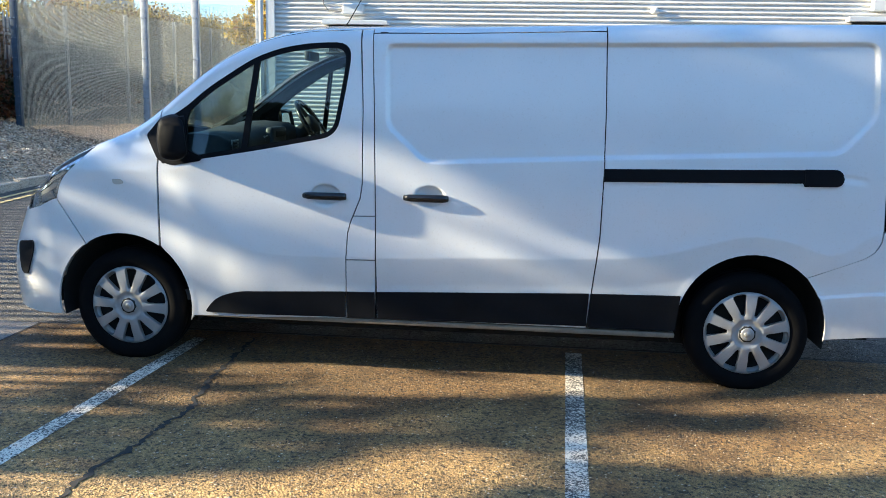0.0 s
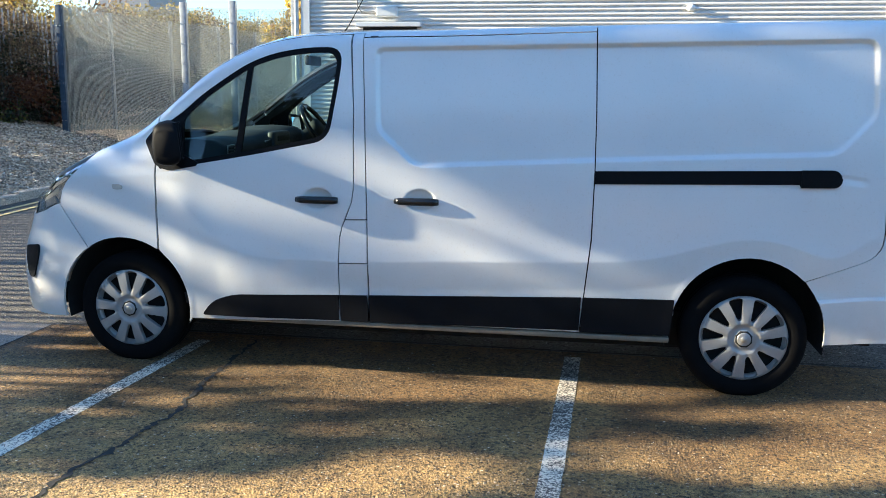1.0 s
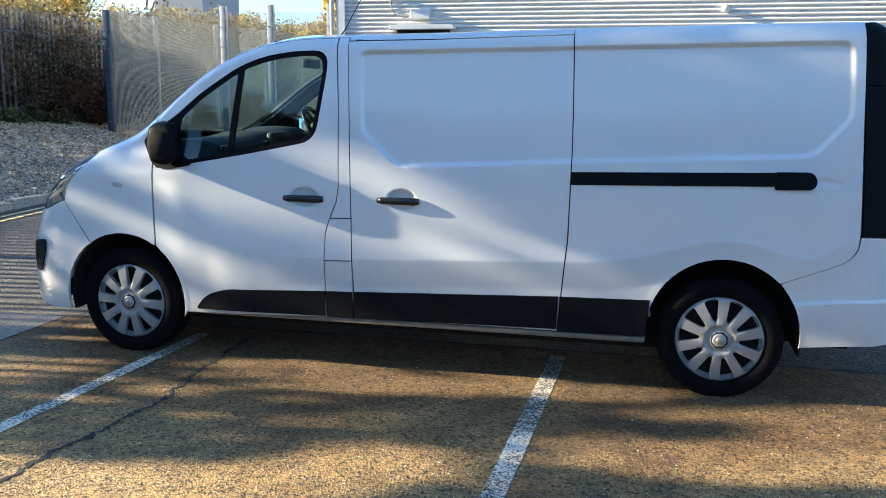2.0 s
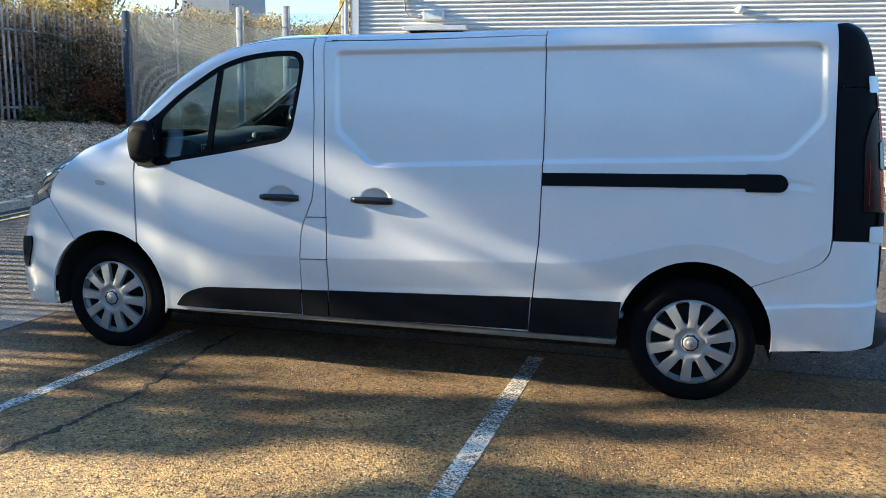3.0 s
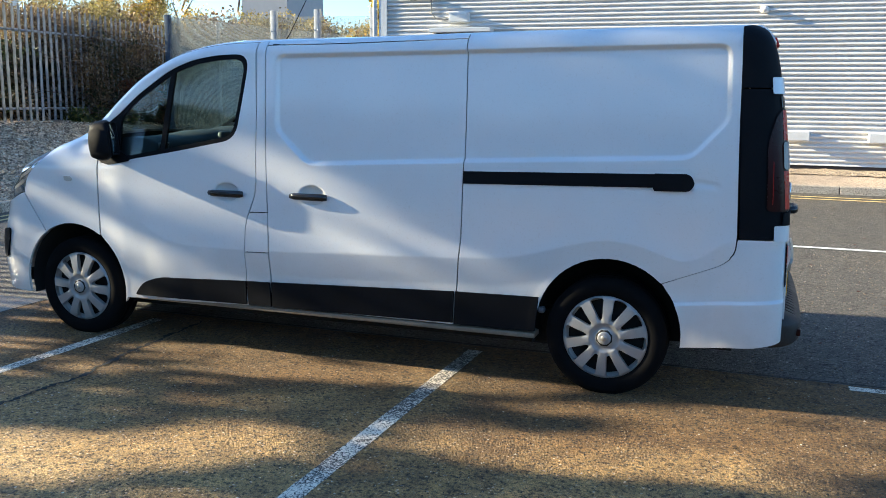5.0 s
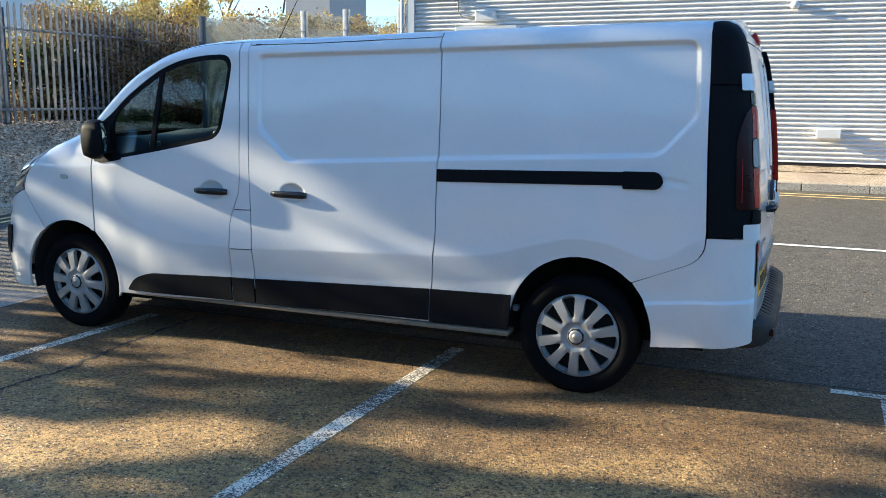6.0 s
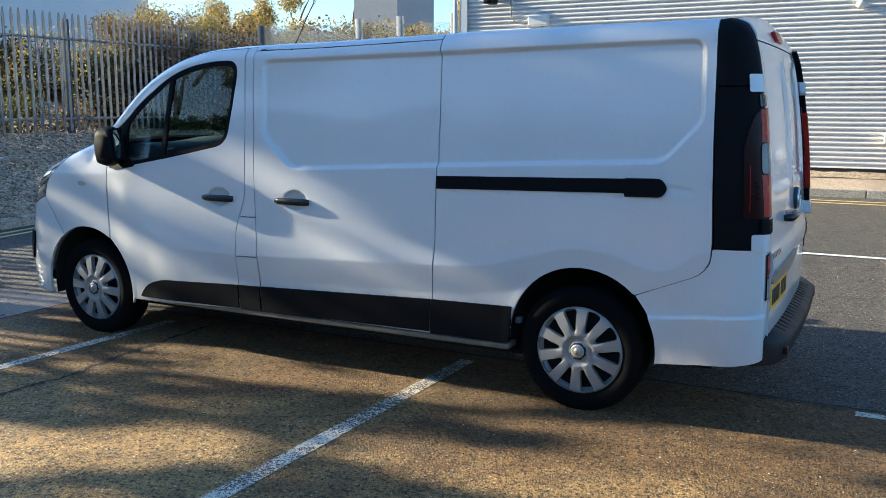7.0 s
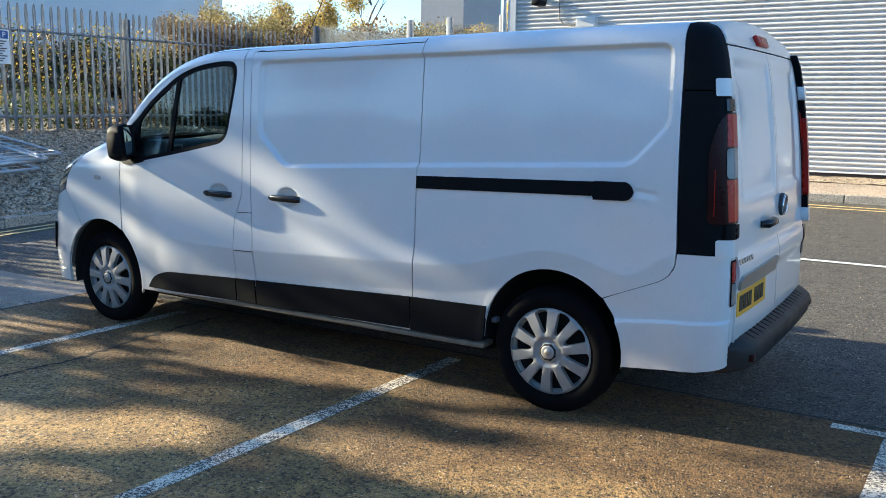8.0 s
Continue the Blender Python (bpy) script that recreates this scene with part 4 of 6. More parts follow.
        rear_over = [p for p in rear_over if p[1] > 0.345]
        ra, rb = rear_over[0], rear_over[-1]
        quarter = along_top(2.678, 4.106, 40) + [(4.114, 1.75), (4.121, 1.45), (4.128, 1.15), (4.133, 0.93), (4.130, 0.855), (4.1245, 0.828), (4.112, 0.801), (4.088, 0.7795), (4.06, 0.762), (3.90, 0.697)] + rear_over[::-1] + [
            (3.112, 0.350), (2.641, 0.345), (2.664, 0.60), (2.686, 0.83), (2.692, 1.19), (2.690, 1.5)]
        rq = P("rear_quarter", quarter, label="white rear side panel", step=0.034 if mirror else 0.0095)
        P("side_trim", [(2.648, 0.514), (ra[0] + 0.016, 0.522), (ra[0] - 0.002, 0.326), (2.641, 0.322)], BLACK, 0.012, parent=rq, label="black lower side moulding")
        lowr = [(3.787, 0.643)] + [p for p in ARCH_R if p[0] > 3.6 and p[1] < 0.636]
        bump_o = [(3.787, 0.646), (3.90, 0.6945), (4.06, 0.7590), (4.090, 0.777), (4.115, 0.7985), (4.128, 0.826), (4.1335, 0.855), (4.1365, 0.905), (4.392, 0.905), (4.392, 0.606), (4.428, 0.598), (4.428, 0.455), (4.405, 0.412), (4.355, 0.388), (4.2, 0.349), (4.05, 0.330), (3.894, 0.316)] + lowr[::-1][:-1]
        P("rear_bumper_corner", bump_o, label="white rear corner panel with a ledge")
        # black rear corner, in two pieces
        P("corner_cap", [(4.110, top_edge(4.110)), (4.121, 1.662), (4.385, 1.662), (4.385, 1.935), (4.36, 1.958), (4.30, 1.968), (4.2, 1.970)], BLACK, 0.004, label="black upper corner cap")
        P("corner_panel", [(4.121, 1.656), (4.140, 0.912), (4.388, 0.912), (4.388, 1.656)], BLACK, 0.002, label="black rear corner panel")
        tl = P("tail_lamp", rounded([(4.218, 1.055, 0.02), (4.218, 1.40, 0.08), (4.262, 1.525, 0.05), (4.31, 1.560, 0.02), (4.392, 1.560), (4.392, 1.055)]), DARK_RED, 0.010, label="tall red tail lamp with a clear lens")
        P("red_lens", [(4.300, 1.065), (4.292, 1.255), (4.390, 1.255), (4.390, 1.065)], RED_LENS, 0.0115, parent=tl)
        P("upper_red_lens", [(4.296, 1.405), (4.300, 1.552), (4.390, 1.552), (4.390, 1.405)], RED_LENS, 0.0115, parent=tl)
        P("reversing_lens", rounded([(4.290, 1.262, 0.02), (4.290, 1.398, 0.02), (4.370, 1.398, 0.01), (4.370, 1.262, 0.01)]), CLEAR_LENS, 0.016, parent=tl)
        P("lamp_edge", [(4.237, 1.09), (4.240, 1.30), (4.2425, 1.30), (4.2395, 1.09)], RED_LENS, 0.0125, parent=tl)
        P("lamp_filler", rounded([(4.280, 0.985, 0.01), (4.288, 1.050), (4.392, 1.050), (4.392, 0.985, 0.01)]), BLACK, 0.016, label="black rounded filler below the lamp")
        P("upper_filler", [(4.302, 1.566), (4.302, 1.620), (4.388, 1.620), (4.388, 1.566)], GLOSS_BLACK, 0.008)
        P("low_reflector", [(4.326, 0.668), (4.326, 0.885), (4.385, 0.885), (4.383, 0.668)], BLACK, 0.004, label="slim reflector in a dark frame")
        P("red_reflector", [(4.332, 0.782), (4.332, 0.878), (4.379, 0.878), (4.379, 0.782)], RED_LENS, 0.008)
        P("clear_reflector", [(4.332, 0.676), (4.332, 0.776), (4.379, 0.776), (4.379, 0.676)], CLEAR_LENS, 0.008)
        for hz in (1.672, 0.942):
            P("hinge", rounded([(4.246, hz - 0.04, 0.01), (4.246, hz + 0.04, 0.01), (4.380, hz + 0.04), (4.380, hz - 0.04)]), WHITE, 0.013, label="white door hinge cover")
        # dark inner liner that shows in the gaps
        liner = [(0.40, 0.33)] + [(p[0] * 1.02, p[1] + 0.012) for p in ARCH_F[2:-2]] + [(-0.5, 0.33), (-0.7, 0.5), (-0.7, 0.85)] + along_top(-0.4, 4.09, 60, 0.010) + [(4.11, 0.9), (4.10, 0.7), (3.93, 0.60)] + [
            (3.505 + (p[0] - 3.505) * 1.03, p[1] + 0.012) for p in ARCH_R[::-1][4:-2]] + [(3.1, 0.34)]
        P("inner_shell", liner, DARK, -0.030, holes=[[(p[0], p[1]) for p in WIN_OUT]], step=0.03, lp=None)
        # door handles
        ys = (lambda y: 2 * MIDY - y) if mirror else (lambda y: y)
        for hx0, hx1, hz, pd in ((1.040, 1.303, 1.006, fd), (1.603, 1.868, 1.011, sd)):
            b = tube([(hx0 + 0.012, ys(0.030), hz), (hx0 + 0.04, ys(0.020), hz), ((hx0 + hx1) / 2, ys(0.015), hz), (hx1 - 0.04, ys(0.018), hz), (hx1 - 0.012, ys(0.026), hz)],
                     [0.016, 0.021, 0.022, 0.023, 0.018], 12)
            bmesh.ops.scale(b, vec=(1, 0.75, 0.95), space=Matrix.Translation((0, -ys(0.02), -hz)), verts=b.verts)
            part("handle", b, GLOSS_BLACK, pd, "black pull handle")
        # door mirror
        mp = rounded([(0.285, 1.19, 0.05), (0.262, 1.30, 0.08), (0.285, 1.43, 0.05), (0.372, 1.44, 0.04), (0.388, 1.205, 0.05), (0.345, 1.178, 0.03)])
        rings = []
        bm = bmesh.new()
        loop = resample(mp, 0.02)
        c = loop.mean(0)
        for yy, sc, dx in ((0.10, 0.62, -0.01), (0.05, 0.80, -0.005), (0.025, 0.96, 0.0), (-0.02, 1.0, 0.0), (-0.075, 0.98, 0.0), (-0.11, 0.88, 0.0), (-0.125, 0.6, 0.004)):
            rings.append([bm.verts.new((c[0] + (p[0] - c[0]) * sc + dx - 0.75 * (yy + 0.03) * max(0.0, (p[0] - 0.29) / 0.09), ys(yy), c[1] + (p[1] - c[1]) * sc)) for p in loop])
        for a, b in zip(rings, rings[1:]):
            for k in range(len(a)):
                bm.faces.new((a[k], a[(k + 1) % len(a)], b[(k + 1) % len(a)], b[k]))
        bm.faces.new(rings[0])
        bm.faces.new(rings[-1])
        bmesh.ops.recalc_face_normals(bm, faces=bm.faces)
        mh = part("door_mirror", bm, BLACK, v, "black door mirror with two glasses")
        gl = bmesh.new()
        net_rows = [[gl.verts.new((0.006 - (a * a + (b - 0.01) ** 2) / 1.3, a, b)) for a in np.linspace(-0.062, 0.062, 9)] for b in np.linspace(-0.086, 0.106, 13)]
        for ra, rb in zip(net_rows, net_rows[1:]):
            for k in range(8):
                gl.faces.new((ra[k], ra[k + 1], rb[k + 1], rb[k]))
        bmesh.ops.transform(gl, matrix=pose(0.397, ys(-0.030), 1.312, 0, -5, -22 if mirror else 22), verts=gl.verts)
        part("mirror_glass", gl, MIRROR, mh)
        rim = join(box_bm(-0.02, 0.013, -0.069, -0.061, -0.094, 0.114, 0.002), box_bm(-0.02, 0.013, 0.061, 0.069, -0.094, 0.114, 0.002),
                   box_bm(-0.02, 0.013, -0.061, 0.061, -0.094, -0.085, 0.002), box_bm(-0.02, 0.013, -0.061, 0.061, 0.105, 0.114, 0.002))
        bmesh.ops.transform(rim, matrix=pose(0.397, ys(-0.030), 1.312, 0, -5, -22 if mirror else 22), verts=rim.verts)
        part("mirror_rim", rim, BLACK, mh)
        P("mirror_base", rounded([(0.118, 1.312, 0.02), (0.214, 1.415, 0.01), (0.330, 1.262, 0.03), (0.470, 1.200, 0.01), (0.462, 1.178, 0.01), (0.290, 1.146, 0.04), (0.208, 1.178, 0.02)]), BLACK, 0.004, label="black corner triangle")
        # side repeater
        P("side_repeater", rounded([(-0.050, 1.040, 0.008), (-0.054, 1.064, 0.006), (-0.010, 1.064, 0.012), (0.010, 1.052, 0.012), (0.004, 1.036, 0.012), (-0.030, 1.033, 0.01)]), AMBER, 0.010)
        # slide rail
        rl = P("slide_rail", rounded([(2.690, 1.130), (2.690, 1.198), (3.70, 1.221), (3.895, 1.224, 0.03), (3.924, 1.18, 0.03), (3.90, 1.140, 0.03), (3.722, 1.136), (3.715, 1.151)]), BLACK, 0.006, label="black sliding door rail cover", parent=rq)
        P("rail_end", rounded([(3.722, 1.134), (3.722, 1.224), (3.897, 1.227, 0.03), (3.927, 1.18, 0.03), (3.903, 1.138, 0.03)]), BLACK, 0.012, parent=rl)
        # sill below the doors
        part("sill", box_bm(0.395, 3.112, *sorted((ys(0.056), ys(0.17))), 0.282, 0.312, 0.006), SILL, v, "dusty pale sill flange")
    # roof, bonnet and windscreen
    part("bonnet", roof_sheet(-1.55, -0.10, nu=40), WHITE, v, "white bonnet")
    part("windscreen", roof_sheet(-0.095, 0.86, 0.15, 0.85, nu=30), GLASS, v, "raked windscreen")
    part("scuttle", roof_sheet(-0.17, -0.07, 0.15, 0.85, nu=8, off=-0.03), BLACK, v, "black scuttle panel below the windscreen")
    for a, b in ((0.0, 0.15), (0.85, 1.0)):
        part("windscreen_pillar", roof_sheet(-0.095, 0.865, a, b, nu=30), WHITE, v)
        part("pillar_lining", roof_sheet(0.12, 0.90, a, b, nu=20, off=-0.022), CABIN, v)
    part("roof", roof_sheet(0.865, 4.30, nu=80), WHITE, v, "white roof")
    # rear doors
    rear_doors(v)
    rear_step(v)
    # floor pan, wheel wells, load box
    part("floor_pan", box_bm(-0.45, 3.80, 0.34, 1.66, 0.175, 0.40, 0.02), DARK, v, smooth=False)
    part("front_valance", box_bm(-0.80, -0.36, 0.35, 1.60, 0.26, 0.33, 0.02), DARK, v, smooth=False)
    for cx in WHEEL_X:
        for yy in ((0.085, 0.42), (1.536, 1.871)):
            b = bmesh.new()
            ang = [radians(a) for a in np.linspace(-14, 194, 22)]
            ra = [[b.verts.new((cx + 0.415 * math.cos(a), y, 0.35 + 0.418 * math.sin(a))) for a in ang] for y in yy]
            for k in range(21):
                b.faces.new((ra[0][k], ra[0][k + 1], ra[1][k + 1], ra[1][k]))
            inner = ra[1] if yy[0] < 1 else ra[0]
            b.faces.new(inner)
            part("wheel_well", b, DARK, v)
    for yy in (0.13, 1.75):
        part("spring_hanger", box_bm(3.105, 3.14, yy + 0.02, yy + 0.07, 0.405, 0.44, 0.01), STEEL, v, "pale bracket ahead of the rear wheel")
    part("bulkhead", box_bm(1.46, 1.50, 0.13, 1.83, 0.34, 1.90), CABIN_GREY, v, "grey steel bulkhead behind the seats", False)
    for k, (wx, wy, flip) in enumerate(((0.0, 0.05, False), (3.498, 0.05, False), (0.0, 1.906, True), (3.498, 1.906, True))):
        wheel(v, wx, wy, flip, (4, 22, 10, 31)[k])
    cabin(v)
    ant = tube([(1.05, 0.98, 1.955), (1.10, 0.98, 2.02), (1.30, 0.98, 2.36)], [0.009, 0.0035, 0.002], 6)
    part("aerial", ant, BLACK, v, "thin black roof aerial")
    return v


def tail_x(y, z, out=0.0):
    return float(TAIL(z)) + 0.018 * (1 - np.abs((y - MIDY) / 0.81) ** 2.5) + out


def rear_sheet(outline, out=0.0, step=0.03, dents=(), lip=(-0.02, 0, 0)):
    """A piece of the van's back: the outline in (y, z)."""
    def f(y, z):
        x = TAIL(z) + 0.018 * (1 - np.abs((y - MIDY) / 0.81) ** 2.5) + out
        for y0, y1, z0, z1, depth in dents:
            d = np.maximum(np.maximum(y0 - y, y - y1), np.maximum(z0 - z, z - z1))
            x = x - depth * smooth01((0.015 - d) / 0.03)
        # soft ledge below the handles
        x = x + 0.018 * smooth01((0.93 - z) / 0.10) - 0.012 * smooth01((0.80 - z) / 0.05)
        return np.stack([x, y, z], -1)
    return sheet(outline, f, step, (), lip)


def rear_doors(v):
    top = 1.868
    for y0, y1, near in ((0.172, 0.975, True), (0.981, 1.784, False)):
        d = part("rear_door", rear_sheet(rounded([(y0, 0.46, 0.02), (y1, 0.46), (y1, top), (y0 + 0.062, top, 0.03), (y0 + 0.022, 1.60, 0.1)] if near else [(y0, 0.46), (y1, 0.46, 0.02), (y1 - 0.022, 1.60, 0.1), (y1 - 0.062, top, 0.03), (y0, top)]), 0.004, 0.022,
                                         [(y0 + (0.12 if near else 0.05), y1 - (0.05 if near else 0.12), 1.17, 1.80, 0.012)]), WHITE, v, "white rear door with a blank window panel")
        if near:
            b = tube([(tail_x(0.60, 1.0, 0.010), 0.60, 1.004), (tail_x(0.64, 1.0, 0.036), 0.635, 1.006), (tail_x(0.74, 1.0, 0.042), 0.74, 1.010), (tail_x(0.80, 1.0, 0.020), 0.80, 1.012)], [0.017, 0.022, 0.022, 0.016], 10)
            part("handle", b, GLOSS_BLACK, d, "black pull handle")
            cup = [(0.70 + 0.075 * math.cos(a), 1.035 + 0.055 * math.sin(a)) for a in (2 * math.pi * k / 24 for k in range(24))]
            part("handle_cup", rear_sheet(cup, 0.0055, 0.02, (), (-0.003, 0, 0)), WHITE, d)
            # plate garnish and plate
            g = rear_sheet(rounded([(0.195, 0.735, 0.01), (0.195, 0.80, 0.03), (0.90, 0.815, 0.03), (0.90, 0.735, 0.02)]), 0.018, 0.03, (), (-0.04, 0, 0))
            part("plate_light_bar", g, CHROME_DULL, d, "dull silver bar above the number plate")
            pl = part("number_plate", rear_sheet(rounded([(0.190, 0.605, 0.008), (0.190, 0.722, 0.008), (0.710, 0.722, 0.008), (0.710, 0.605, 0.008)]), 0.007, 0.04, (), (-0.012, 0, 0)), PLATE_YELLOW, d, "yellow number plate with dark bars")
            yy = 0.222
            for w in (0.050, 0.050, 0.018, 0.050, -0.03, 0.050, 0.050, 0.050):
                if w > 0:
                    part("plate_bar", rear_sheet([(yy, 0.628), (yy + w, 0.628), (yy + w, 0.703), (yy, 0.703)], 0.0095, 0.03, (), (-0.002, 0, 0)), PLATE_INK, pl)
                yy += abs(w) + 0.012
            for k in range(6):
                part("badge_bar", rear_sheet([(0.19 + 0.040 * k, 0.858), (0.215 + 0.040 * k, 0.858), (0.215 + 0.040 * k, 0.880), (0.19 + 0.040 * k, 0.880)], 0.008, 0.03, (), (-0.004, 0, 0)), CHROME_DULL, d, "small chrome badge bar")
        else:
            badge = lathe([(0.0, -0.010), (0.045, -0.012), (0.058, -0.008), (0.062, 0.0), (0.062, 0.012)], 28)
            bmesh.ops.transform(badge, matrix=pose(tail_x(1.07, 1.06, 0.014), 1.075, 1.065, 0, 0, 90), verts=badge.verts)
            disc = part("badge_disc", badge, CABIN_GREY, d, "plain round dark badge")
            rim = tube([(tail_x(1.07, 1.06, 0.026), 1.075 + 0.052 * math.cos(a), 1.065 + 0.052 * math.sin(a)) for a in (2 * math.pi * k / 28 for k in range(28))], 0.006, 6, True)
            part("badge_ring", rim, CHROME, disc, "chrome ring")
    # the far corner stands proud of the doors
    cheek = part("corner_cheek", rear_sheet([(1.792, 0.915), (1.850, 0.915), (1.850, 1.90), (1.792, 1.90)], 0.036, 0.03, (), (-0.08, 0, 0)), BLACK, v, "black corner beside the rear door")
    part("lamp_edge", rear_sheet([(1.788, 1.06), (1.846, 1.06), (1.846, 1.525), (1.788, 1.525)], 0.041, 0.03, (), (-0.07, 0, 0)), RED_LENS, cheek, "red lamp edge")
    part("low_reflector", rear_sheet([(1.755, 0.700), (1.815, 0.700), (1.815, 0.880), (1.755, 0.880)], 0.008, 0.03, (), (-0.05, 0, 0)), DARK_RED, cheek, "slim dark red reflector")
    for z in (0.942, 1.672):
        part("hinge", rear_sheet([(1.770, z - 0.04), (1.850, z - 0.04), (1.850, z + 0.04), (1.770, z + 0.04)], 0.044, 0.03, (), (-0.07, 0, 0)), WHITE, cheek, "white hinge cover")
    # roof lip above the doors with the brake lamp
    def lip(y, z):
        x = TAIL(z) + 0.018 * (1 - np.abs((y - MIDY) / 0.81) ** 2.5) + 0.014 * smooth01((z - 1.87) / 0.02)
        return np.stack([x, y, z + 0.05 * smooth01((z - 1.93) / 0.05) * (1 - ((y - MIDY) / 0.75) ** 2)], -1)
    part("roof_lip", sheet([(0.238, 1.876), (1.718, 1.876), (1.690, 1.972), (0.266, 1.972)], lip, 0.025, (), (-0.02, 0, 0)), WHITE, v)
    bl = box_bm(-0.012, 0.012, -0.115, 0.115, -0.028, 0.028, 0.008)
    bmesh.ops.transform(bl, matrix=pose(tail_x(0.88, 1.925, 0.024), 0.88, 1.922, 0, -22, 0), verts=bl.verts)
    part("brake_lamp", bl, RED_LENS, v, "high red brake lamp")
    part("rear_frame", box_bm(4.03, 4.15, 0.14, 1.816, 0.30, 1.92), DARK, v, smooth=False)


def rear_step(v):
    """Black step bumper across the back, ribbed on top."""
    def outline(k):
        pts = []
        for i in range(25):
            y = 0.125 + (1.831 - 0.125) * i / 24
            e = min(1.0, min(y - 0.125, 1.831 - y) / 0.13)
            pts.append((4.385 + k * (0.010 + 0.086 * math.sin(e * math.pi / 2)) + 0.018 * (1 - ((y - MIDY) / 0.86) ** 2), y))
        return pts
    bm = bmesh.new()
    lev = [(0.350, 0.70), (0.366, 0.90), (0.438, 1.0), (0.456, 0.98), (0.466, 0.92)]
    rows = []
    for z, k in lev:
        rows.append([bm.verts.new((x, y, z)) for x, y in outline(k)])
    rows.append([bm.verts.new((4.33, y, 0.530)) for x, y in outline(0)])
    rows.append([bm.verts.new((4.33, y, 0.34)) for x, y in outline(0)])
    for a, b in zip(rows, rows[1:] + rows[:1]):
        for k in range(24):
            bm.faces.new((a[k], a[k + 1], b[k + 1], b[k]))
    bm.faces.new([r[0] for r in rows])
    bm.faces.new([r[-1] for r in rows][::-1])
    bmesh.ops.recalc_face_normals(bm, faces=bm.faces)
    s = part("rear_step", bm, STEP, v, "black plastic step bumper with ribbed tread")
    y = 0.36
    while y < 1.64:
        groove = box_bm(-0.034, 0.034, -0.006, 0.006, -0.003, 0.0015, 0.001)
        bmesh.ops.transform(groove, matrix=pose(4.422 + 0.012 * (1 - ((y - MIDY) / 0.86) ** 2), y, 0.4895, 0, 24.5, 0), verts=groove.verts)
        part("tread_groove", groove, BLACK, s, smooth=False)
        y += 0.072
    for y0 in (0.24, 1.72):
        part("reflector", box_bm(4.462, 4.486, y0 - 0.03, y0 + 0.03, 0.395, 0.43, 0.004), DARK_RED, s)


def wheel(v, x, y, flip, turn):
    """Tyre, dark steel rim and a ten-spoke silver trim; the outer face is at y (towards -y unless flipped)."""
    w = empty("wheel", (x, y, HUB_Z))
    w.parent = v
    w.rotation_euler = (0, radians(turn), math.pi if flip else 0)
    prof = [(0.222, 0.03), (0.243, 0.018), (0.262, 0.008), (0.295, 0.012), (0.315, 0.024), (0.326, 0.042), (0.3305, 0.060), (0.3305, 0.095), (0.327, 0.098), (0.327, 0.104), (0.3305, 0.107), (0.331, 0.150),
            (0.327, 0.153), (0.327, 0.159), (0.3305, 0.162), (0.3305, 0.19), (0.322, 0.205), (0.30, 0.216), (0.24, 0.212), (0.222, 0.19)]
    part("tyre", lathe(prof, 96), RUBBER, w, "black worn road tyre")
    part("rim_flange", lathe([(0.240, 0.030), (0.226, 0.040), (0.208, 0.052), (0.205, 0.060)], 64), SILVER, w, "silver inner lip")
    part("rim", lathe([(0.228, 0.03), (0.222, 0.05), (0.205, 0.075), (0.16, 0.085), (0.08, 0.080), (0.0, 0.08)], 48), DARK, w, "dark steel rim")

    def dome(a, b):
        r = np.hypot(a, b)
        yy = 0.018 - 0.020 * np.cos(np.clip(r / 0.24, 0, 1) * math.pi * 0.5) + 0.020 * smooth01((r - 0.218) / 0.023) + 0.010 * smooth01((0.085 - r) / 0.02) - 0.006 * smooth01((0.05 - r) / 0.006)
        ang = np.arctan2(b, a) * 10 / (2 * math.pi)
        groove = np.abs(ang - np.round(ang))
        yy = yy + 0.005 * smooth01((groove - 0.26) / 0.10) * smooth01((r - 0.07) / 0.03) * smooth01((0.225 - r) / 0.02)
        return np.stack([a, yy, b], -1)
    holes = []
    for k in range(10):
        a0 = 2 * math.pi * (k + 0.5) / 10
        pts = []
        for r, half in ((0.100, 0.0), (0.103, 0.07), (0.113, 0.108), (0.14, 0.138), (0.18, 0.166), (0.205, 0.178), (0.216, 0.160), (0.221, 0.095), (0.222, 0.0)):
            pts.append((r, half))
        loop = [(r, h) for r, h in pts] + [(r, -h) for r, h in pts[-2:0:-1]]
        holes.append([(r * math.cos(a0 + h), r * math.sin(a0 + h)) for r, h in loop])
    disc = [(0.241 * math.cos(2 * math.pi * k / 72), 0.241 * math.sin(2 * math.pi * k / 72)) for k in range(72)]
    bm = sheet(disc, dome, 0.0085, holes, (0, 0.030, 0))
    part("wheel_trim", bm, SILVER, w, "silver ten-spoke plastic wheel trim")
    cap = [(0.0, -0.006), (0.030, -0.0055), (0.036, -0.003), (0.038, 0.006)]
    part("centre_cap", lathe(cap, 24), SILVER, w)
    ring = lathe([(0.037, -0.001), (0.046, -0.001), (0.048, 0.012)], 8)
    part("cap_surround", ring, DARK, w, "dark notched ring")
    part("cap_badge", lathe([(0.0, -0.0085), (0.016, -0.0085), (0.0175, -0.006)], 20), CHROME_DULL, w, "plain round badge")


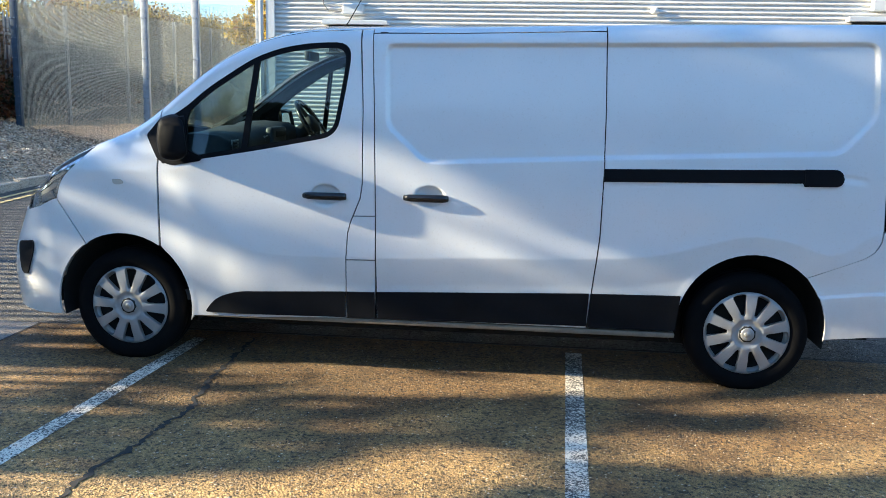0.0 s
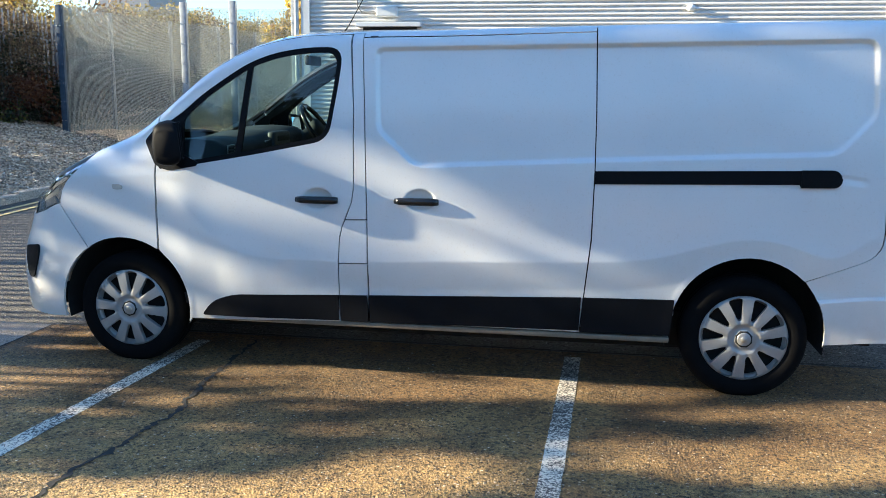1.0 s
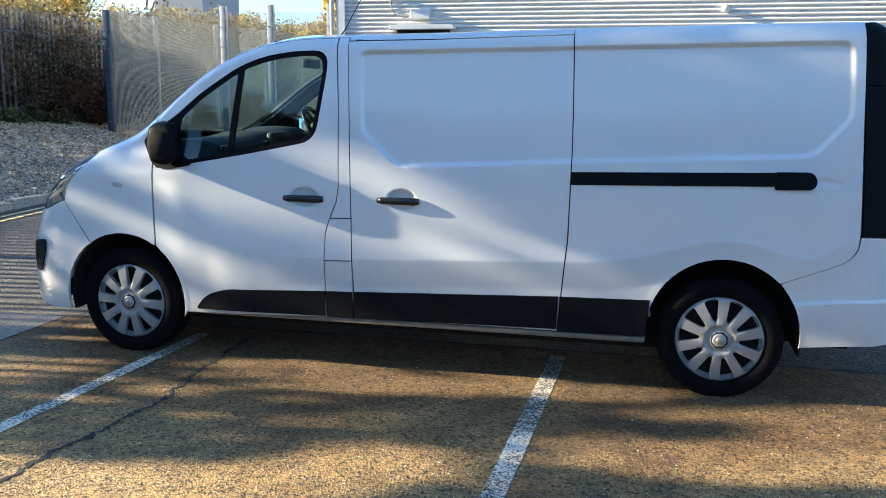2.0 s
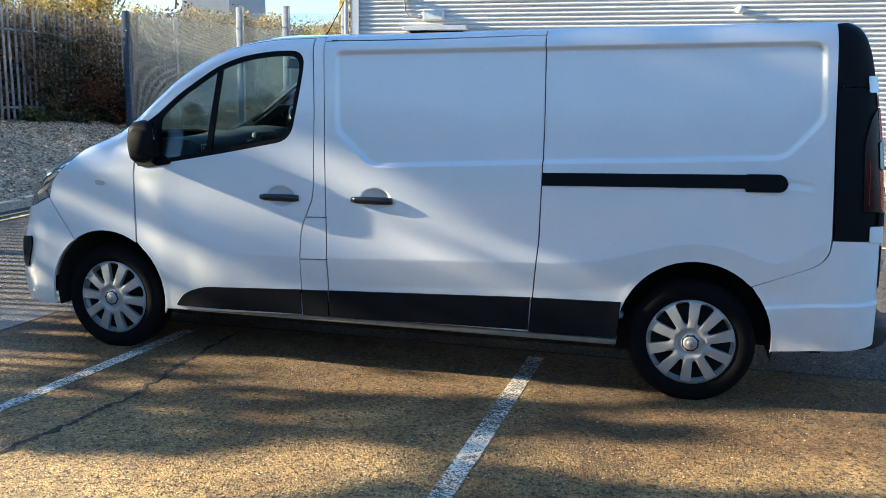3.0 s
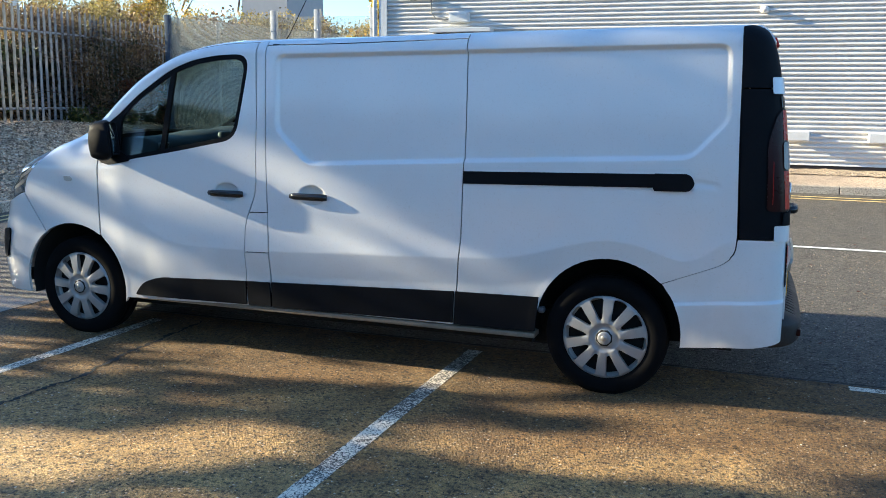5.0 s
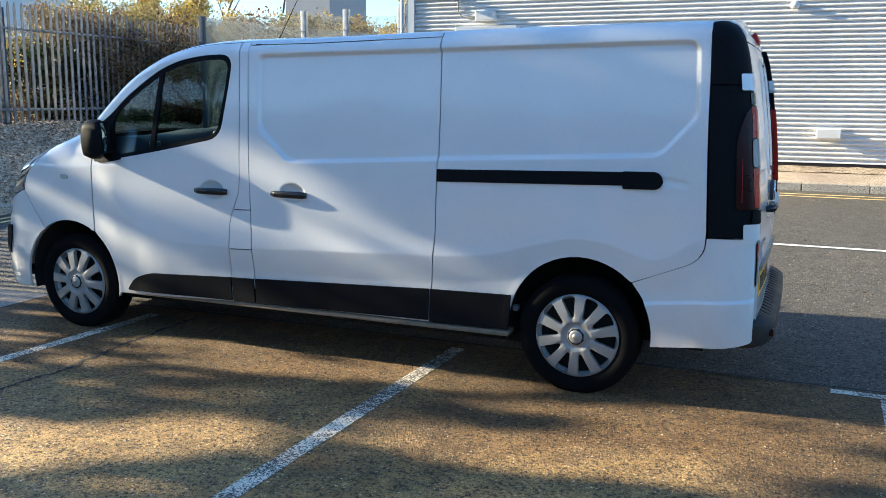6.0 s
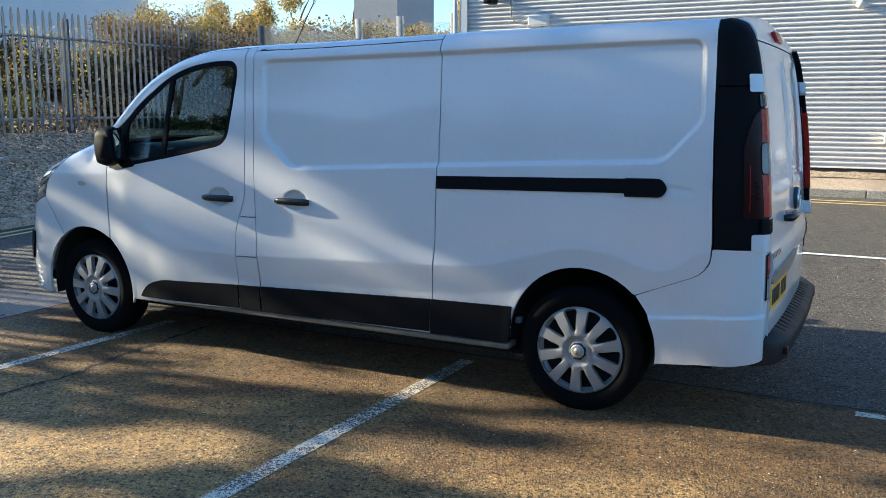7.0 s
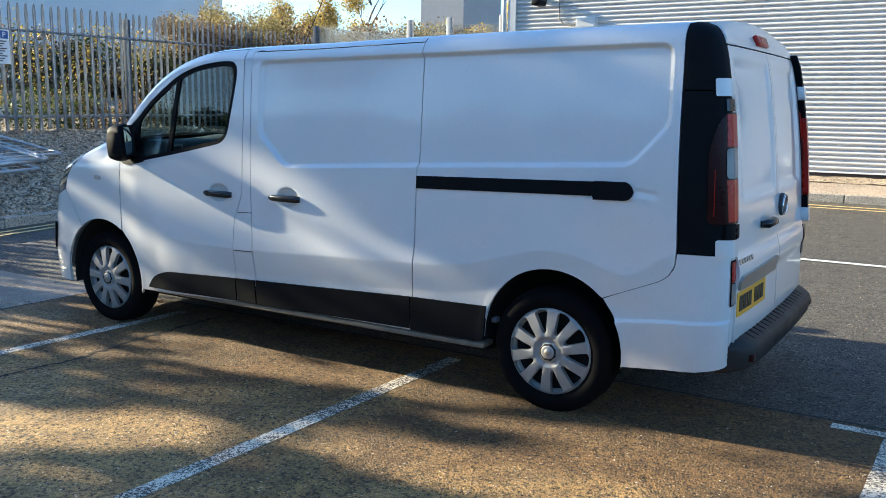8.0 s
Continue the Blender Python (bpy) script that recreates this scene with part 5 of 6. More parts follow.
def cabin(v):
    """Dashboard, wheel, seats and trim seen through the side windows."""
    prof = [(0.10, 1.25), (0.24, 1.315), (0.40, 1.325), (0.52, 1.315), (0.60, 1.27), (0.60, 1.20), (0.54, 1.12), (0.56, 0.95), (0.52, 0.70), (0.10, 0.70)]
    bm = bmesh.new()
    rows = []
    for y in np.linspace(0.115, 1.84, 22):
        bulge = 0.03 * math.exp(-((y - 0.978) / 0.22) ** 2) + 0.05 * math.exp(-((y - 1.42) / 0.2) ** 2)
        rows.append([bm.verts.new((x + (bulge if 0.4 < x < 0.65 and z > 0.9 else 0), y, z + (bulge * 0.9 if z > 1.25 else 0))) for x, z in prof])
    for a, b in zip(rows, rows[1:]):
        for k in range(len(a) - 1):
            bm.faces.new((a[k], a[k + 1], b[k + 1], b[k]))
    bm.faces.new(rows[0])
    bm.faces.new(rows[-1])
    bmesh.ops.recalc_face_normals(bm, faces=bm.faces)
    d = part("dashboard", bm, CABIN, v, "charcoal dashboard with a centre stack")
    part("centre_stack", box_bm(0.585, 0.645, 0.83, 1.13, 0.98, 1.345, 0.02), CABIN_GREY, d, "grey radio and heater panel")
    for k, z in enumerate((1.30, 1.20, 1.12)):
        b = box_bm(0.640, 0.652, 0.87, 1.09, z - 0.018, z + 0.018, 0.005)
        part("dash_control", b, GLOSS_BLACK if k else CABIN, d)
    for y in (0.88, 1.08):
        b = lathe([(0.0, -0.008), (0.03, -0.008), (0.034, 0.004)], 16)
        bmesh.ops.transform(b, matrix=pose(0.652, y, 1.06, 0, 0, 90), verts=b.verts)
        part("dash_knob", b, CHROME, d)
    for y in (0.80, 0.20, 1.16, 1.74):
        for k in range(5):
            part("vent_slat", box_bm(0.596, 0.612, y - 0.045, y + 0.045, 1.205 + 0.018 * k, 1.211 + 0.018 * k), CABIN_GREY, d, smooth=False)
        part("vent_frame", tube([(0.606, y - 0.05, 1.195), (0.606, y + 0.05, 1.195), (0.606, y + 0.05, 1.29), (0.606, y - 0.05, 1.29)], 0.005, 6, True), CHROME_DULL, d)
    part("glovebox", box_bm(0.575, 0.60, 0.28, 0.72, 1.00, 1.17, 0.012), CABIN_GREY, d)
    m = pose(0.755, 1.40, 1.350, 0, 56, 0)
    ring = tube([(0.185 * math.cos(a), 0.185 * math.sin(a), 0) for a in (2 * math.pi * k / 36 for k in range(36))], 0.017, 8, True)
    bmesh.ops.transform(ring, matrix=m, verts=ring.verts)
    sw = part("steering_wheel", ring, GLOSS_BLACK, v, "black steering wheel with a round boss")
    boss = lathe([(0.0, -0.03), (0.06, -0.028), (0.075, -0.01), (0.07, 0.03)], 20)
    bmesh.ops.transform(boss, matrix=m @ pose(0, 0, 0, -90), verts=boss.verts)
    part("boss", boss, CABIN, sw)
    for a in (200, 340, 90):
        b = tube([(0.05 * math.cos(radians(a)), 0.05 * math.sin(radians(a)), 0), (0.18 * math.cos(radians(a)), 0.18 * math.sin(radians(a)), 0)], 0.016, 6)
        bmesh.ops.transform(b, matrix=m, verts=b.verts)
        part("spoke", b, CABIN, sw)
    part("column", tube([(0.735, 1.40, 1.335), (0.52, 1.40, 1.20)], 0.05, 10), CABIN, sw)
    for y0, y1 in ((0.24, 1.06), (1.18, 1.68)):
        s = empty("seat", (1.1, (y0 + y1) / 2, 0.6))
        s.parent = v
        s.matrix_world = Matrix.Identity(4)
        part("cushion", box_bm(0.80, 1.34, y0, y1, 0.62, 0.82, 0.05, 3), FABRIC, s)
        b = box_bm(-0.07, 0.07, y0, y1, 0, 0.50, 0.05, 3)
        bmesh.ops.transform(b, matrix=pose(1.34, 0, 0.74, 0, 8, 0), verts=b.verts)
        part("backrest", b, FABRIC, s)
    part("cab_floor", box_bm(0.2, 1.46, 0.12, 1.83, 0.36, 0.42), CABIN, v, smooth=False)
    part("headlining", box_bm(0.92, 1.46, 0.24, 1.71, 1.885, 1.90, 0.004), CABIN_GREY, v, smooth=False)
    for y0, y1 in ((0.075, 0.12), (1.836, 1.881)):
        part("door_card", box_bm(0.42, 1.36, y0, y1, 0.45, 1.19, 0.015), CABIN, v, smooth=False)
    mir = box_bm(-0.02, 0.02, -0.12, 0.12, -0.03, 0.03, 0.01)
    bmesh.ops.transform(mir, matrix=pose(0.86, 0.978, 1.80), verts=mir.verts)
    part("rear_view_mirror", mir, CABIN, v)
    for ys in (0.42, 1.54):
        part("sun_visor", box_bm(0.86, 1.02, ys - 0.2, ys + 0.2, 1.835, 1.85, 0.006), CABIN_GREY, v)


CHROME_DULL = plain("dull_silver_trim", (0.42, 0.40, 0.36), 0.4, metal=0.7, vary=0.1)
van()


# ---------------------------------------------------------------- planting
def leaf_cloud(name, centres, count, size, mat, label, category, seed, parent=None, kind="stuff", flat=0.35):
    """Many small bent leaves, gathered round given (x, y, z, rx, ry, rz) clumps."""
    rng = np.random.RandomState(seed)
    cs = np.array(centres, float)
    vol = np.prod(cs[:, 3:], axis=1) ** (2 / 3)
    pick = rng.choice(len(cs), count, p=vol / vol.sum())
    d = rng.normal(size=(count, 3))
    d /= np.linalg.norm(d, axis=1, keepdims=True)
    rad = rng.uniform(0, 1, count) ** 0.45
    p = cs[pick, :3] + d * rad[:, None] * cs[pick, 3:] * rng.uniform(0.75, 1.2, (count, 1))
    s = size * rng.uniform(0.6, 1.4, count)
    a = rng.normal(size=(count, 3))
    a /= np.linalg.norm(a, axis=1, keepdims=True)
    b = np.cross(a, rng.normal(size=(count, 3)))
    b /= np.linalg.norm(b, axis=1, keepdims=True)
    n = np.cross(a, b)
    tip, tail = p + a * s[:, None] * 0.5, p - a * s[:, None] * 0.5
    l, r = p + b * s[:, None] * 0.32 + n * s[:, None] * flat * 0.3, p - b * s[:, None] * 0.32 + n * s[:, None] * flat * 0.3
    vs = np.stack([tail, r, tip, l], 1).reshape(-1, 3)
    k = np.arange(count) * 4
    fs = np.concatenate([np.stack([k, k + 1, k + 2], 1), np.stack([k, k + 2, k + 3], 1)])
    me = bpy.data.meshes.new(name)
    me.vertices.add(len(vs))
    me.vertices.foreach_set("co", vs.ravel())
    me.loops.add(fs.size)
    me.loops.foreach_set("vertex_index", fs.ravel())
    me.polygons.add(len(fs))
    me.polygons.foreach_set("loop_start", np.arange(len(fs)) * 3)
    me.polygons.foreach_set("loop_total", np.full(len(fs), 3))
    me.update(calc_edges=True)
    me.materials.append(mat)
    ob = new(name, me)
    if parent:
        ob.parent = parent
        if label:
            ob["label"] = label
        return ob
    return tagged(ob, label, category, kind=kind)


def clumps(n, lo, hi, r, seed):
    rng = np.random.RandomState(seed)
    return [(*(rng.uniform(lo, hi)), *(rng.uniform(0.6, 1.3, 3) * r)) for _ in range(n)]


def twigs(name, lo, hi, count, length, mat, label, seed, rise=0.3, radius=0.006):
    """Thin arching dry stems."""
    rng = np.random.RandomState(seed)
    vs, fs = [], []
    for _ in range(count):
        p = rng.uniform(lo, hi)
        d = rng.normal(size=3)
        d[2] = abs(d[2]) * rise + 0.1
        d /= np.linalg.norm(d)
        l = length * rng.uniform(0.5, 1.3)
        r0 = radius * rng.uniform(0.6, 1.5)
        k0 = len(vs)
        for i in range(5):
            q = p + d * l * i / 4 - np.array([0, 0, 0.35 * l * (i / 4) ** 2])
            rr = r0 * (1 - 0.17 * i)
            for a in (0, 2.1, 4.2):
                vs.append(q + np.array([math.cos(a), math.sin(a), 0.4 * math.sin(a + 1)]) * rr)
        for i in range(4):
            for j in range(3):
                n = (j + 1) % 3
                fs.append((k0 + 3 * i + j, k0 + 3 * i + n, k0 + 3 * i + 3 + n, k0 + 3 * i + 3 + j))
    return tagged(raw(name, vs, fs, mat), label, "bramble", kind="stuff")


# hedge of brambles and ivy behind and over the palisade
leaf_cloud("hedge", clumps(90, (-10.2, 1.0, 1.0), (-9.05, 7.4, 1.8), 0.34, 1), 11000, 0.05, LEAF_GREEN, "green and yellowing ivy hedge behind the palisade", "hedge", 2)
leaf_cloud("hedge", clumps(60, (-10.2, 6.5, 1.0), (-9.1, 10.4, 1.7), 0.30, 41), 3000, 0.075, LEAF_BROWN, "low brown hedge behind the palisade", "hedge", 42)
leaf_cloud("hedge", clumps(60, (-10.2, 1.5, 1.6), (-9.0, 9.5, 3.0), 0.30, 3), 2600, 0.042, LEAF_YELLOW, "yellow autumn leaves among the hedge", "hedge", 4)
# two unseen stretches, added to keep the low sun off the apron
leaf_cloud("hedge", clumps(40, (-10.8, -6.0, 0.9), (-9.4, 1.0, 2.0), 0.45, 51), 4000, 0.12, LEAF_GREEN, "unseen leaf bank behind the palisade, added to shade the paving", "hedge", 52)
leaf_cloud("hedge", clumps(60, (-10.4, -5.0, 1.2), (-9.1, 1.0, 2.25), 0.40, 63), 22000, 0.085, LEAF_GREEN, "unseen tall leaf screen behind the palisade, added to block the sun", "hedge", 64)
leaf_cloud("autumn_bush", clumps(60, (-13.0, 11.0, 2.2), (-10.6, 17.0, 3.7), 0.5, 91), 22000, 0.06, LEAF_AUTUMN, "tan and yellow autumn bushes behind the fence end", "bush", 92)
leaf_cloud("rear_thicket", clumps(120, (-19.5, 1.0, 1.2), (-16.5, 20, 3.1), 0.7, 53), 26000, 0.11, LEAF_GREEN, "dark green thicket on the rise behind the fence", "undergrowth", 54)
leaf_cloud("rear_thicket", clumps(90, (-18.5, 3.0, 1.4), (-16.0, 20, 3.3), 0.6, 55), 18000, 0.09, LEAF_BROWN, "brown thicket on the rise behind the fence", "undergrowth", 56)
leaf_cloud("rear_thicket", clumps(70, (-18.5, 1.0, 1.8), (-16.0, 18, 3.5), 0.5, 57), 3800, 0.09, LEAF_YELLOW, "yellowing thicket on the rise behind the fence", "undergrowth", 58)
leaf_cloud("overhanging_bush", clumps(22, (-10.4, 9.3, 2.6), (-9.2, 11.0, 3.3), 0.34, 43), 12000, 0.04, LEAF_BROWN, "brown twiggy bush hanging over the palisade", "bush", 44)
leaf_cloud("bramble_thicket", clumps(60, (-9.0, 10.0, 1.2), (-8.45, 12.4, 3.0), 0.36, 5), 9000, 0.05, LEAF_BROWN, "dry brown bramble thicket over the fence end", "bramble", 6)
leaf_cloud("bramble_thicket", clumps(20, (-8.9, 11.0, 1.0), (-8.2, 12.6, 2.2), 0.3, 7), 3500, 0.07, LEAF_RUST, "rust-coloured shrub in the fence corner", "shrub", 8)
# three dark leaf clouds added for the shade here; the second also blocks sun
leaf_cloud("dark_leaf_screen", clumps(60, (-8.85, 10.2, 1.0), (-8.45, 12.6, 2.8), 0.26, 65), 9000, 0.05, LEAF_DARK, "dark ivy over the fence end, its shade put into the leaf colour", "ivy", 66)
leaf_cloud("dark_leaf_screen", clumps(110, (-10.6, 9.0, 1.0), (-9.5, 13.2, 2.45), 0.40, 81), 24000, 0.11, LEAF_DARK, "dense dark leaves added behind the fence end to block sun and hold its shade", "ivy", 82)
leaf_cloud("dark_growth", clumps(120, (-9.6, 12.4, 0.9), (-8.1, 27, 2.5), 0.5, 83), 26000, 0.12, LEAF_DARK, "dark leaves added close behind the mesh fence, shade put into their colour", "undergrowth", 84)
leaf_cloud("ivy_foot", clumps(26, (-8.9, 9.6, 0.95), (-8.4, 11.6, 1.25), 0.22, 9), 3500, 0.07, LEAF_GREEN, "low dark ivy at the foot of the fence", "ivy", 10)
twigs("bramble_stems", (-9.8, 8.8, 1.0), (-8.3, 12.6, 3.0), 900, 1.3, TWIG, "tangle of dry arching bramble stems", 11)
twigs("hedge_stems", (-10.4, 1.0, 1.0), (-9.2, 10.0, 2.0), 400, 1.2, TWIG, "bare stems inside the hedge", 12, 1.5)
leaf_cloud("corner_growth", clumps(14, (-3.4, 11.8, 2.6), (-2.75, 13.5, 3.9), 0.28, 45), 2200, 0.10, LEAF_YELLOW, "yellow climbing leaves beside the building corner", "shrub", 46)
# planted slope behind the mesh fence
net("rear_slope", np.linspace(-26, -7.9, 40), np.linspace(13, 60, 40), lambda X, Y: 0.9 + 0.14 * (-7.9 - X) + 0.05 * np.clip(Y - 13, 0, 30) + 0.2 * np.sin(X * 1.3) * np.sin(Y * 0.9),
    GRAVEL, "slope", "overgrown earth slope behind the fences")
leaf_cloud("slope_growth", clumps(200, (-14, 13.5, 1.0), (-8.2, 34, 3.4), 0.8, 13), 80000, 0.10, LEAF_BROWN, "dry brown and yellow undergrowth on the slope", "undergrowth", 14)
leaf_cloud("slope_growth", clumps(140, (-12.6, 19.0, 1.8), (-8.2, 36, 3.9), 0.65, 15), 60000, 0.085, LEAF_YELLOW, "yellow autumn shrubs on the slope", "undergrowth", 16)
leaf_cloud("slope_growth", clumps(120, (-12.6, 18.5, 2.4), (-8.3, 32, 3.7), 0.65, 95), 60000, 0.08, LEAF_AUTUMN, "tan and olive autumn scrub above the mesh fence", "undergrowth", 96)
leaf_cloud("yellow_bush", clumps(30, (-16.6, 19.0, 2.4), (-14.0, 21.4, 5.2), 0.5, 97), 34000, 0.07, LEAF_YELLOW, "rounded bush in bright yellow autumn leaf", "bush", 98)
leaf_cloud("rear_growth", clumps(80, (-7.6, 28, 0.8), (-2.5, 40, 5.0), 1.0, 17), 26000, 0.14, LEAF_YELLOW, "yellow-green shrubs beside the building", "undergrowth", 18)


def tree(name, x, y, z, height, spread, leaves, mat, label, seed, crown_low=0.35, size=0.12, trunk=0.18, levels=3):
    """A tapered trunk, forking limbs and a crown of many small leaves."""
    rng = random.Random(seed)
    t = tagged(empty(name, (x, y, z)), label, "tree")
    t.matrix_world = Matrix.Identity(4)
    vs, fs, ends = [], [], []

    def limb(p, d, l, r, lev):
        k0, n, q = len(vs), 6, Vector(p)
        dd = Vector(d)
        for i in range(n):
            s = dd.cross(Vector((0.3, 0.9, 0.2))).normalized()
            u = s.cross(dd).normalized()
            rr = r * (1 - 0.55 * i / (n - 1))
            for a in range(6):
                w = a * math.pi / 3
                vs.append(q + (s * math.cos(w) + u * math.sin(w)) * rr)
            dd = (dd + Vector((rng.uniform(-1, 1), rng.uniform(-1, 1), rng.uniform(-0.4, 0.7))) * 0.16).normalized()
            q = q + dd * l / (n - 1)
            if lev > 0 and i >= 2:
                for _ in range(2 if lev > 1 else 3):
                    o = (dd + Vector((rng.uniform(-1, 1), rng.uniform(-1, 1), rng.uniform(-0.2, 0.9))) * 0.9).normalized()
                    limb(q, o, l * rng.uniform(0.42, 0.62), rr * 0.5, lev - 1)
        for i in range(n - 1):
            for a in range(6):
                b = (a + 1) % 6
                fs.append((k0 + 6 * i + a, k0 + 6 * i + b, k0 + 6 * i + 6 + b, k0 + 6 * i + 6 + a))
        ends.append(q)

    limb((x, y, z - 0.2), (0.02, 0.03, 1), height * 0.72, trunk, levels)
    raw("trunk", vs, fs, BARK, t, True)
    if leaves:
        low = z + height * crown_low
        cs = [(e.x, e.y, max(e.z, low), *(rng.uniform(0.5, 1.1) * spread for _ in range(3))) for e in ends if e.z > low * 0.9]
        leaf_cloud("crown", cs, leaves, size, mat, "", "", seed, t)
    return t


tree("tree", -29.5, 42.0, 3.0, 7, 0.6, 0, LEAF_YELLOW, "bare leafless tree against the sky", 23, levels=3)
tree("tree", -27.0, 44.0, 3.0, 7, 0.6, 0, LEAF_YELLOW, "bare leafless tree against the sky", 24, levels=3)
tree("tree", -13.5, 50.0, 3.0, 11, 0.6, 0, LEAF_YELLOW, "bare leafless tree against the sky", 27, levels=3)

# far buildings over the fences
fb = tagged(empty("industrial_building"), "long pale blue-grey industrial building far behind the fence", "building")
part("wall", box_bm(-52, -34, 4, 34.5, 0, 8.4), PALE_WALL, fb, smooth=False)
part("roof", box_bm(-52.4, -33.6, 3.6, 34.9, 8.4, 8.7), FLASHING, fb, smooth=False)
fb2 = tagged(empty("office_block"), "grey flat-roofed tower in the distance", "building")
part("wall", box_bm(-21.0, -18.4, 36, 40, 0, 11), GREY_WALL, fb2, smooth=False)
part("roof", box_bm(-21.2, -18.2, 35.8, 40.2, 11, 11.3), STEEL_DARK, fb2, smooth=False)


# ---------------------------------------------------------------- trees that shade the car park, outside the view
def shade_tree():
    """A tall half-bare tree out of view towards the low sun: leaves in a wide crown, gaps placed for the sun patches,
    on bent limbs.
    """
    t = tree("tree", -11.5, -4.4, 0.6, 9.0, 0.5, 0, LEAF_GREEN, "tall tree out of view towards the low sun, its gaps set for sun patches", 31, 0.3, 0.16, 0.22)
    # each gap lets a sun patch fall at a set place on van or ground
    gaps = [(-1.39, 4.07, 0.16, 0.20), (-1.48, 4.27, 0.17, 0.20), (-1.58, 4.42, 0.18, 0.19), (-1.64, 4.64, 0.17, 0.16), (-1.87, 3.92, 0.07, 0.11),
            (-2.73, 4.36, 0.21, 0.14), (-2.95, 4.25, 0.20, 0.13), (-3.20, 4.14, 0.20, 0.15), (-2.52, 4.76, 0.22, 0.17), (-2.46, 4.98, 0.17, 0.17), (-2.42, 5.16, 0.17, 0.12),
            (-1.92, 4.98, 0.17, 0.20), (-1.68, 5.18, 0.09, 0.18), (-1.98, 5.06, 0.09, 0.17), (-2.30, 5.22, 0.24, 0.17), (-2.63, 5.12, 0.12, 0.14), (-1.86, 5.34, 0.18, 0.10),
            (-1.22, 4.53, 0.10, 0.08), (-1.27, 4.84, 0.09, 0.06), (-1.15, 4.27, 0.10, 0.08), (-1.34, 4.50, 0.12, 0.15), (-1.41, 4.92, 0.13, 0.11), (-1.42, 5.35, 0.10, 0.09), (-1.49, 5.29, 0.19, 0.065), (-1.51, 5.10, 0.11, 0.09), (-1.61, 5.60, 0.06, 0.06), (-1.66, 5.70, 0.06, 0.045),
            (-3.10, 3.85, 0.24, 0.24), (-3.02, 4.06, 0.20, 0.14), (-1.44, 3.57, 0.12, 0.13), (-1.02, 3.50, 0.14, 0.12), (-3.00, 3.65, 0.20, 0.15), (-1.65, 3.50, 0.25, 0.20),
            (-2.40, 4.70, 0.13, 0.13), (-2.40, 4.90, 0.16, 0.15), (-1.97, 4.82, 0.10, 0.14), (-2.07, 5.03, 0.13, 0.16), (-2.50, 5.06, 0.17, 0.16), (-2.14, 5.20, 0.19, 0.12),
            (-2.68, 4.86, 0.11, 0.14), (-1.60, 3.96, 0.07, 0.10), (-1.77, 4.22, 0.06, 0.18)]
    rng = np.random.RandomState(8)
    pts = []
    while len(pts) < 17000:
        y, z = rng.uniform(-6.5, -0.78), rng.uniform(3.1, 8.2)
        thin = 0.75 + 0.25 * math.sin(3.1 * y + 1.3 * math.sin(4.0 * z)) * math.sin(5.3 * z + y)
        d = min(((y - a) / c) ** 2 + ((z - b) / e) ** 2 for a, b, c, e in gaps)
        mottle = y > -1.72 and z < 5.4 and math.sin(2 * math.pi * z / 0.15 + 2.6 * y + 0.8 * math.sin(9 * y)) > 0.35 and rng.uniform() < (0.6 if y > -1.45 else 0.3)
        if (d < 1.0 and not mottle) or rng.uniform() > (1 if z > 4.25 else thin) or (d < 1.3 and rng.uniform() < 0.4):
            continue
        k = rng.uniform(-0.6, 0.6)
        pts.append((-11 + k, y + 0.1175 * k, z - 0.3366 * k, 0.02, 0.02, 0.02))
    # more leaves, added to keep sun off the van's upper side
    for k in range(2300):
        pts.append((-11, rng.uniform(-1.70, -1.22), rng.uniform(5.85, 6.5), 0.02, 0.02, 0.02))
    for k in range(700):
        pts.append((-11, rng.uniform(-1.56, -1.22), rng.uniform(5.55, 5.9), 0.02, 0.02, 0.02))
    leaf_cloud("crown", pts, 40000, 0.15, LEAF_GREEN, "", "", 8, t)


shade_tree()
# unseen trees, added to cut bounced light and darken the window reflection
for k, ty in enumerate((-9.5, -14.0, -18.5)):
    tree("tree", -13.5, ty, 0.6, 9.5, 1.1, 34000, LEAF_GREEN, "unseen leafy tree, added to shade the yard and darken window reflections", 61 + k, 0.08, 0.26, 0.2, 2)
# unseen tree line behind the camera, sized and darkened for the van's reflections
leaf_cloud("tree_belt", clumps(620, (-110, -54, 0.6), (90, -42, 9.6), 2.2, 71), 90000, 1.0, LEAF_DARK, "unseen dark leaf belt beyond the yard, added to darken reflections", "trees", 72)


# ---------------------------------------------------------------- loose things
def barrier_panel(x, y, z, yaw, tilt):
    """A galvanised tubular site-fence panel lying down."""
    b = tagged(empty("fence_panel"), "galvanised tubular site fence panel lying on the gravel", "fence panel", "stacked fence panels")
    w, h = 2.3, -1.1
    part("frame", tube([(0, 0, 0), (w, 0, 0), (w, h, 0), (0, h, 0)], 0.024, 8, True), GALV, b)
    for k in range(1, 4):
        part("bar", tube([(w * k / 4, 0, 0), (w * k / 4, h, 0)], 0.015, 6), GALV, b)
    for k in range(1, 6):
        part("wire", tube([(0, h * k / 6, 0), (w, h * k / 6, 0)], 0.006, 5), GALV, b)
    b.matrix_world = pose(x, y, z, tilt, 0, yaw)
    return b


for bx, by, yaw, lift in ((-7.05, 4.62, -72, 0.02), (-6.78, 4.20, -80, 0.05), (-6.55, 4.02, -66, 0.10), (-6.42, 3.86, -75, 0.14), (-6.27, 3.72, -70, 0.03)):
    barrier_panel(bx, by, float(bank_z(np.array(bx), np.array(by))) + 0.03 + lift, yaw, -13)

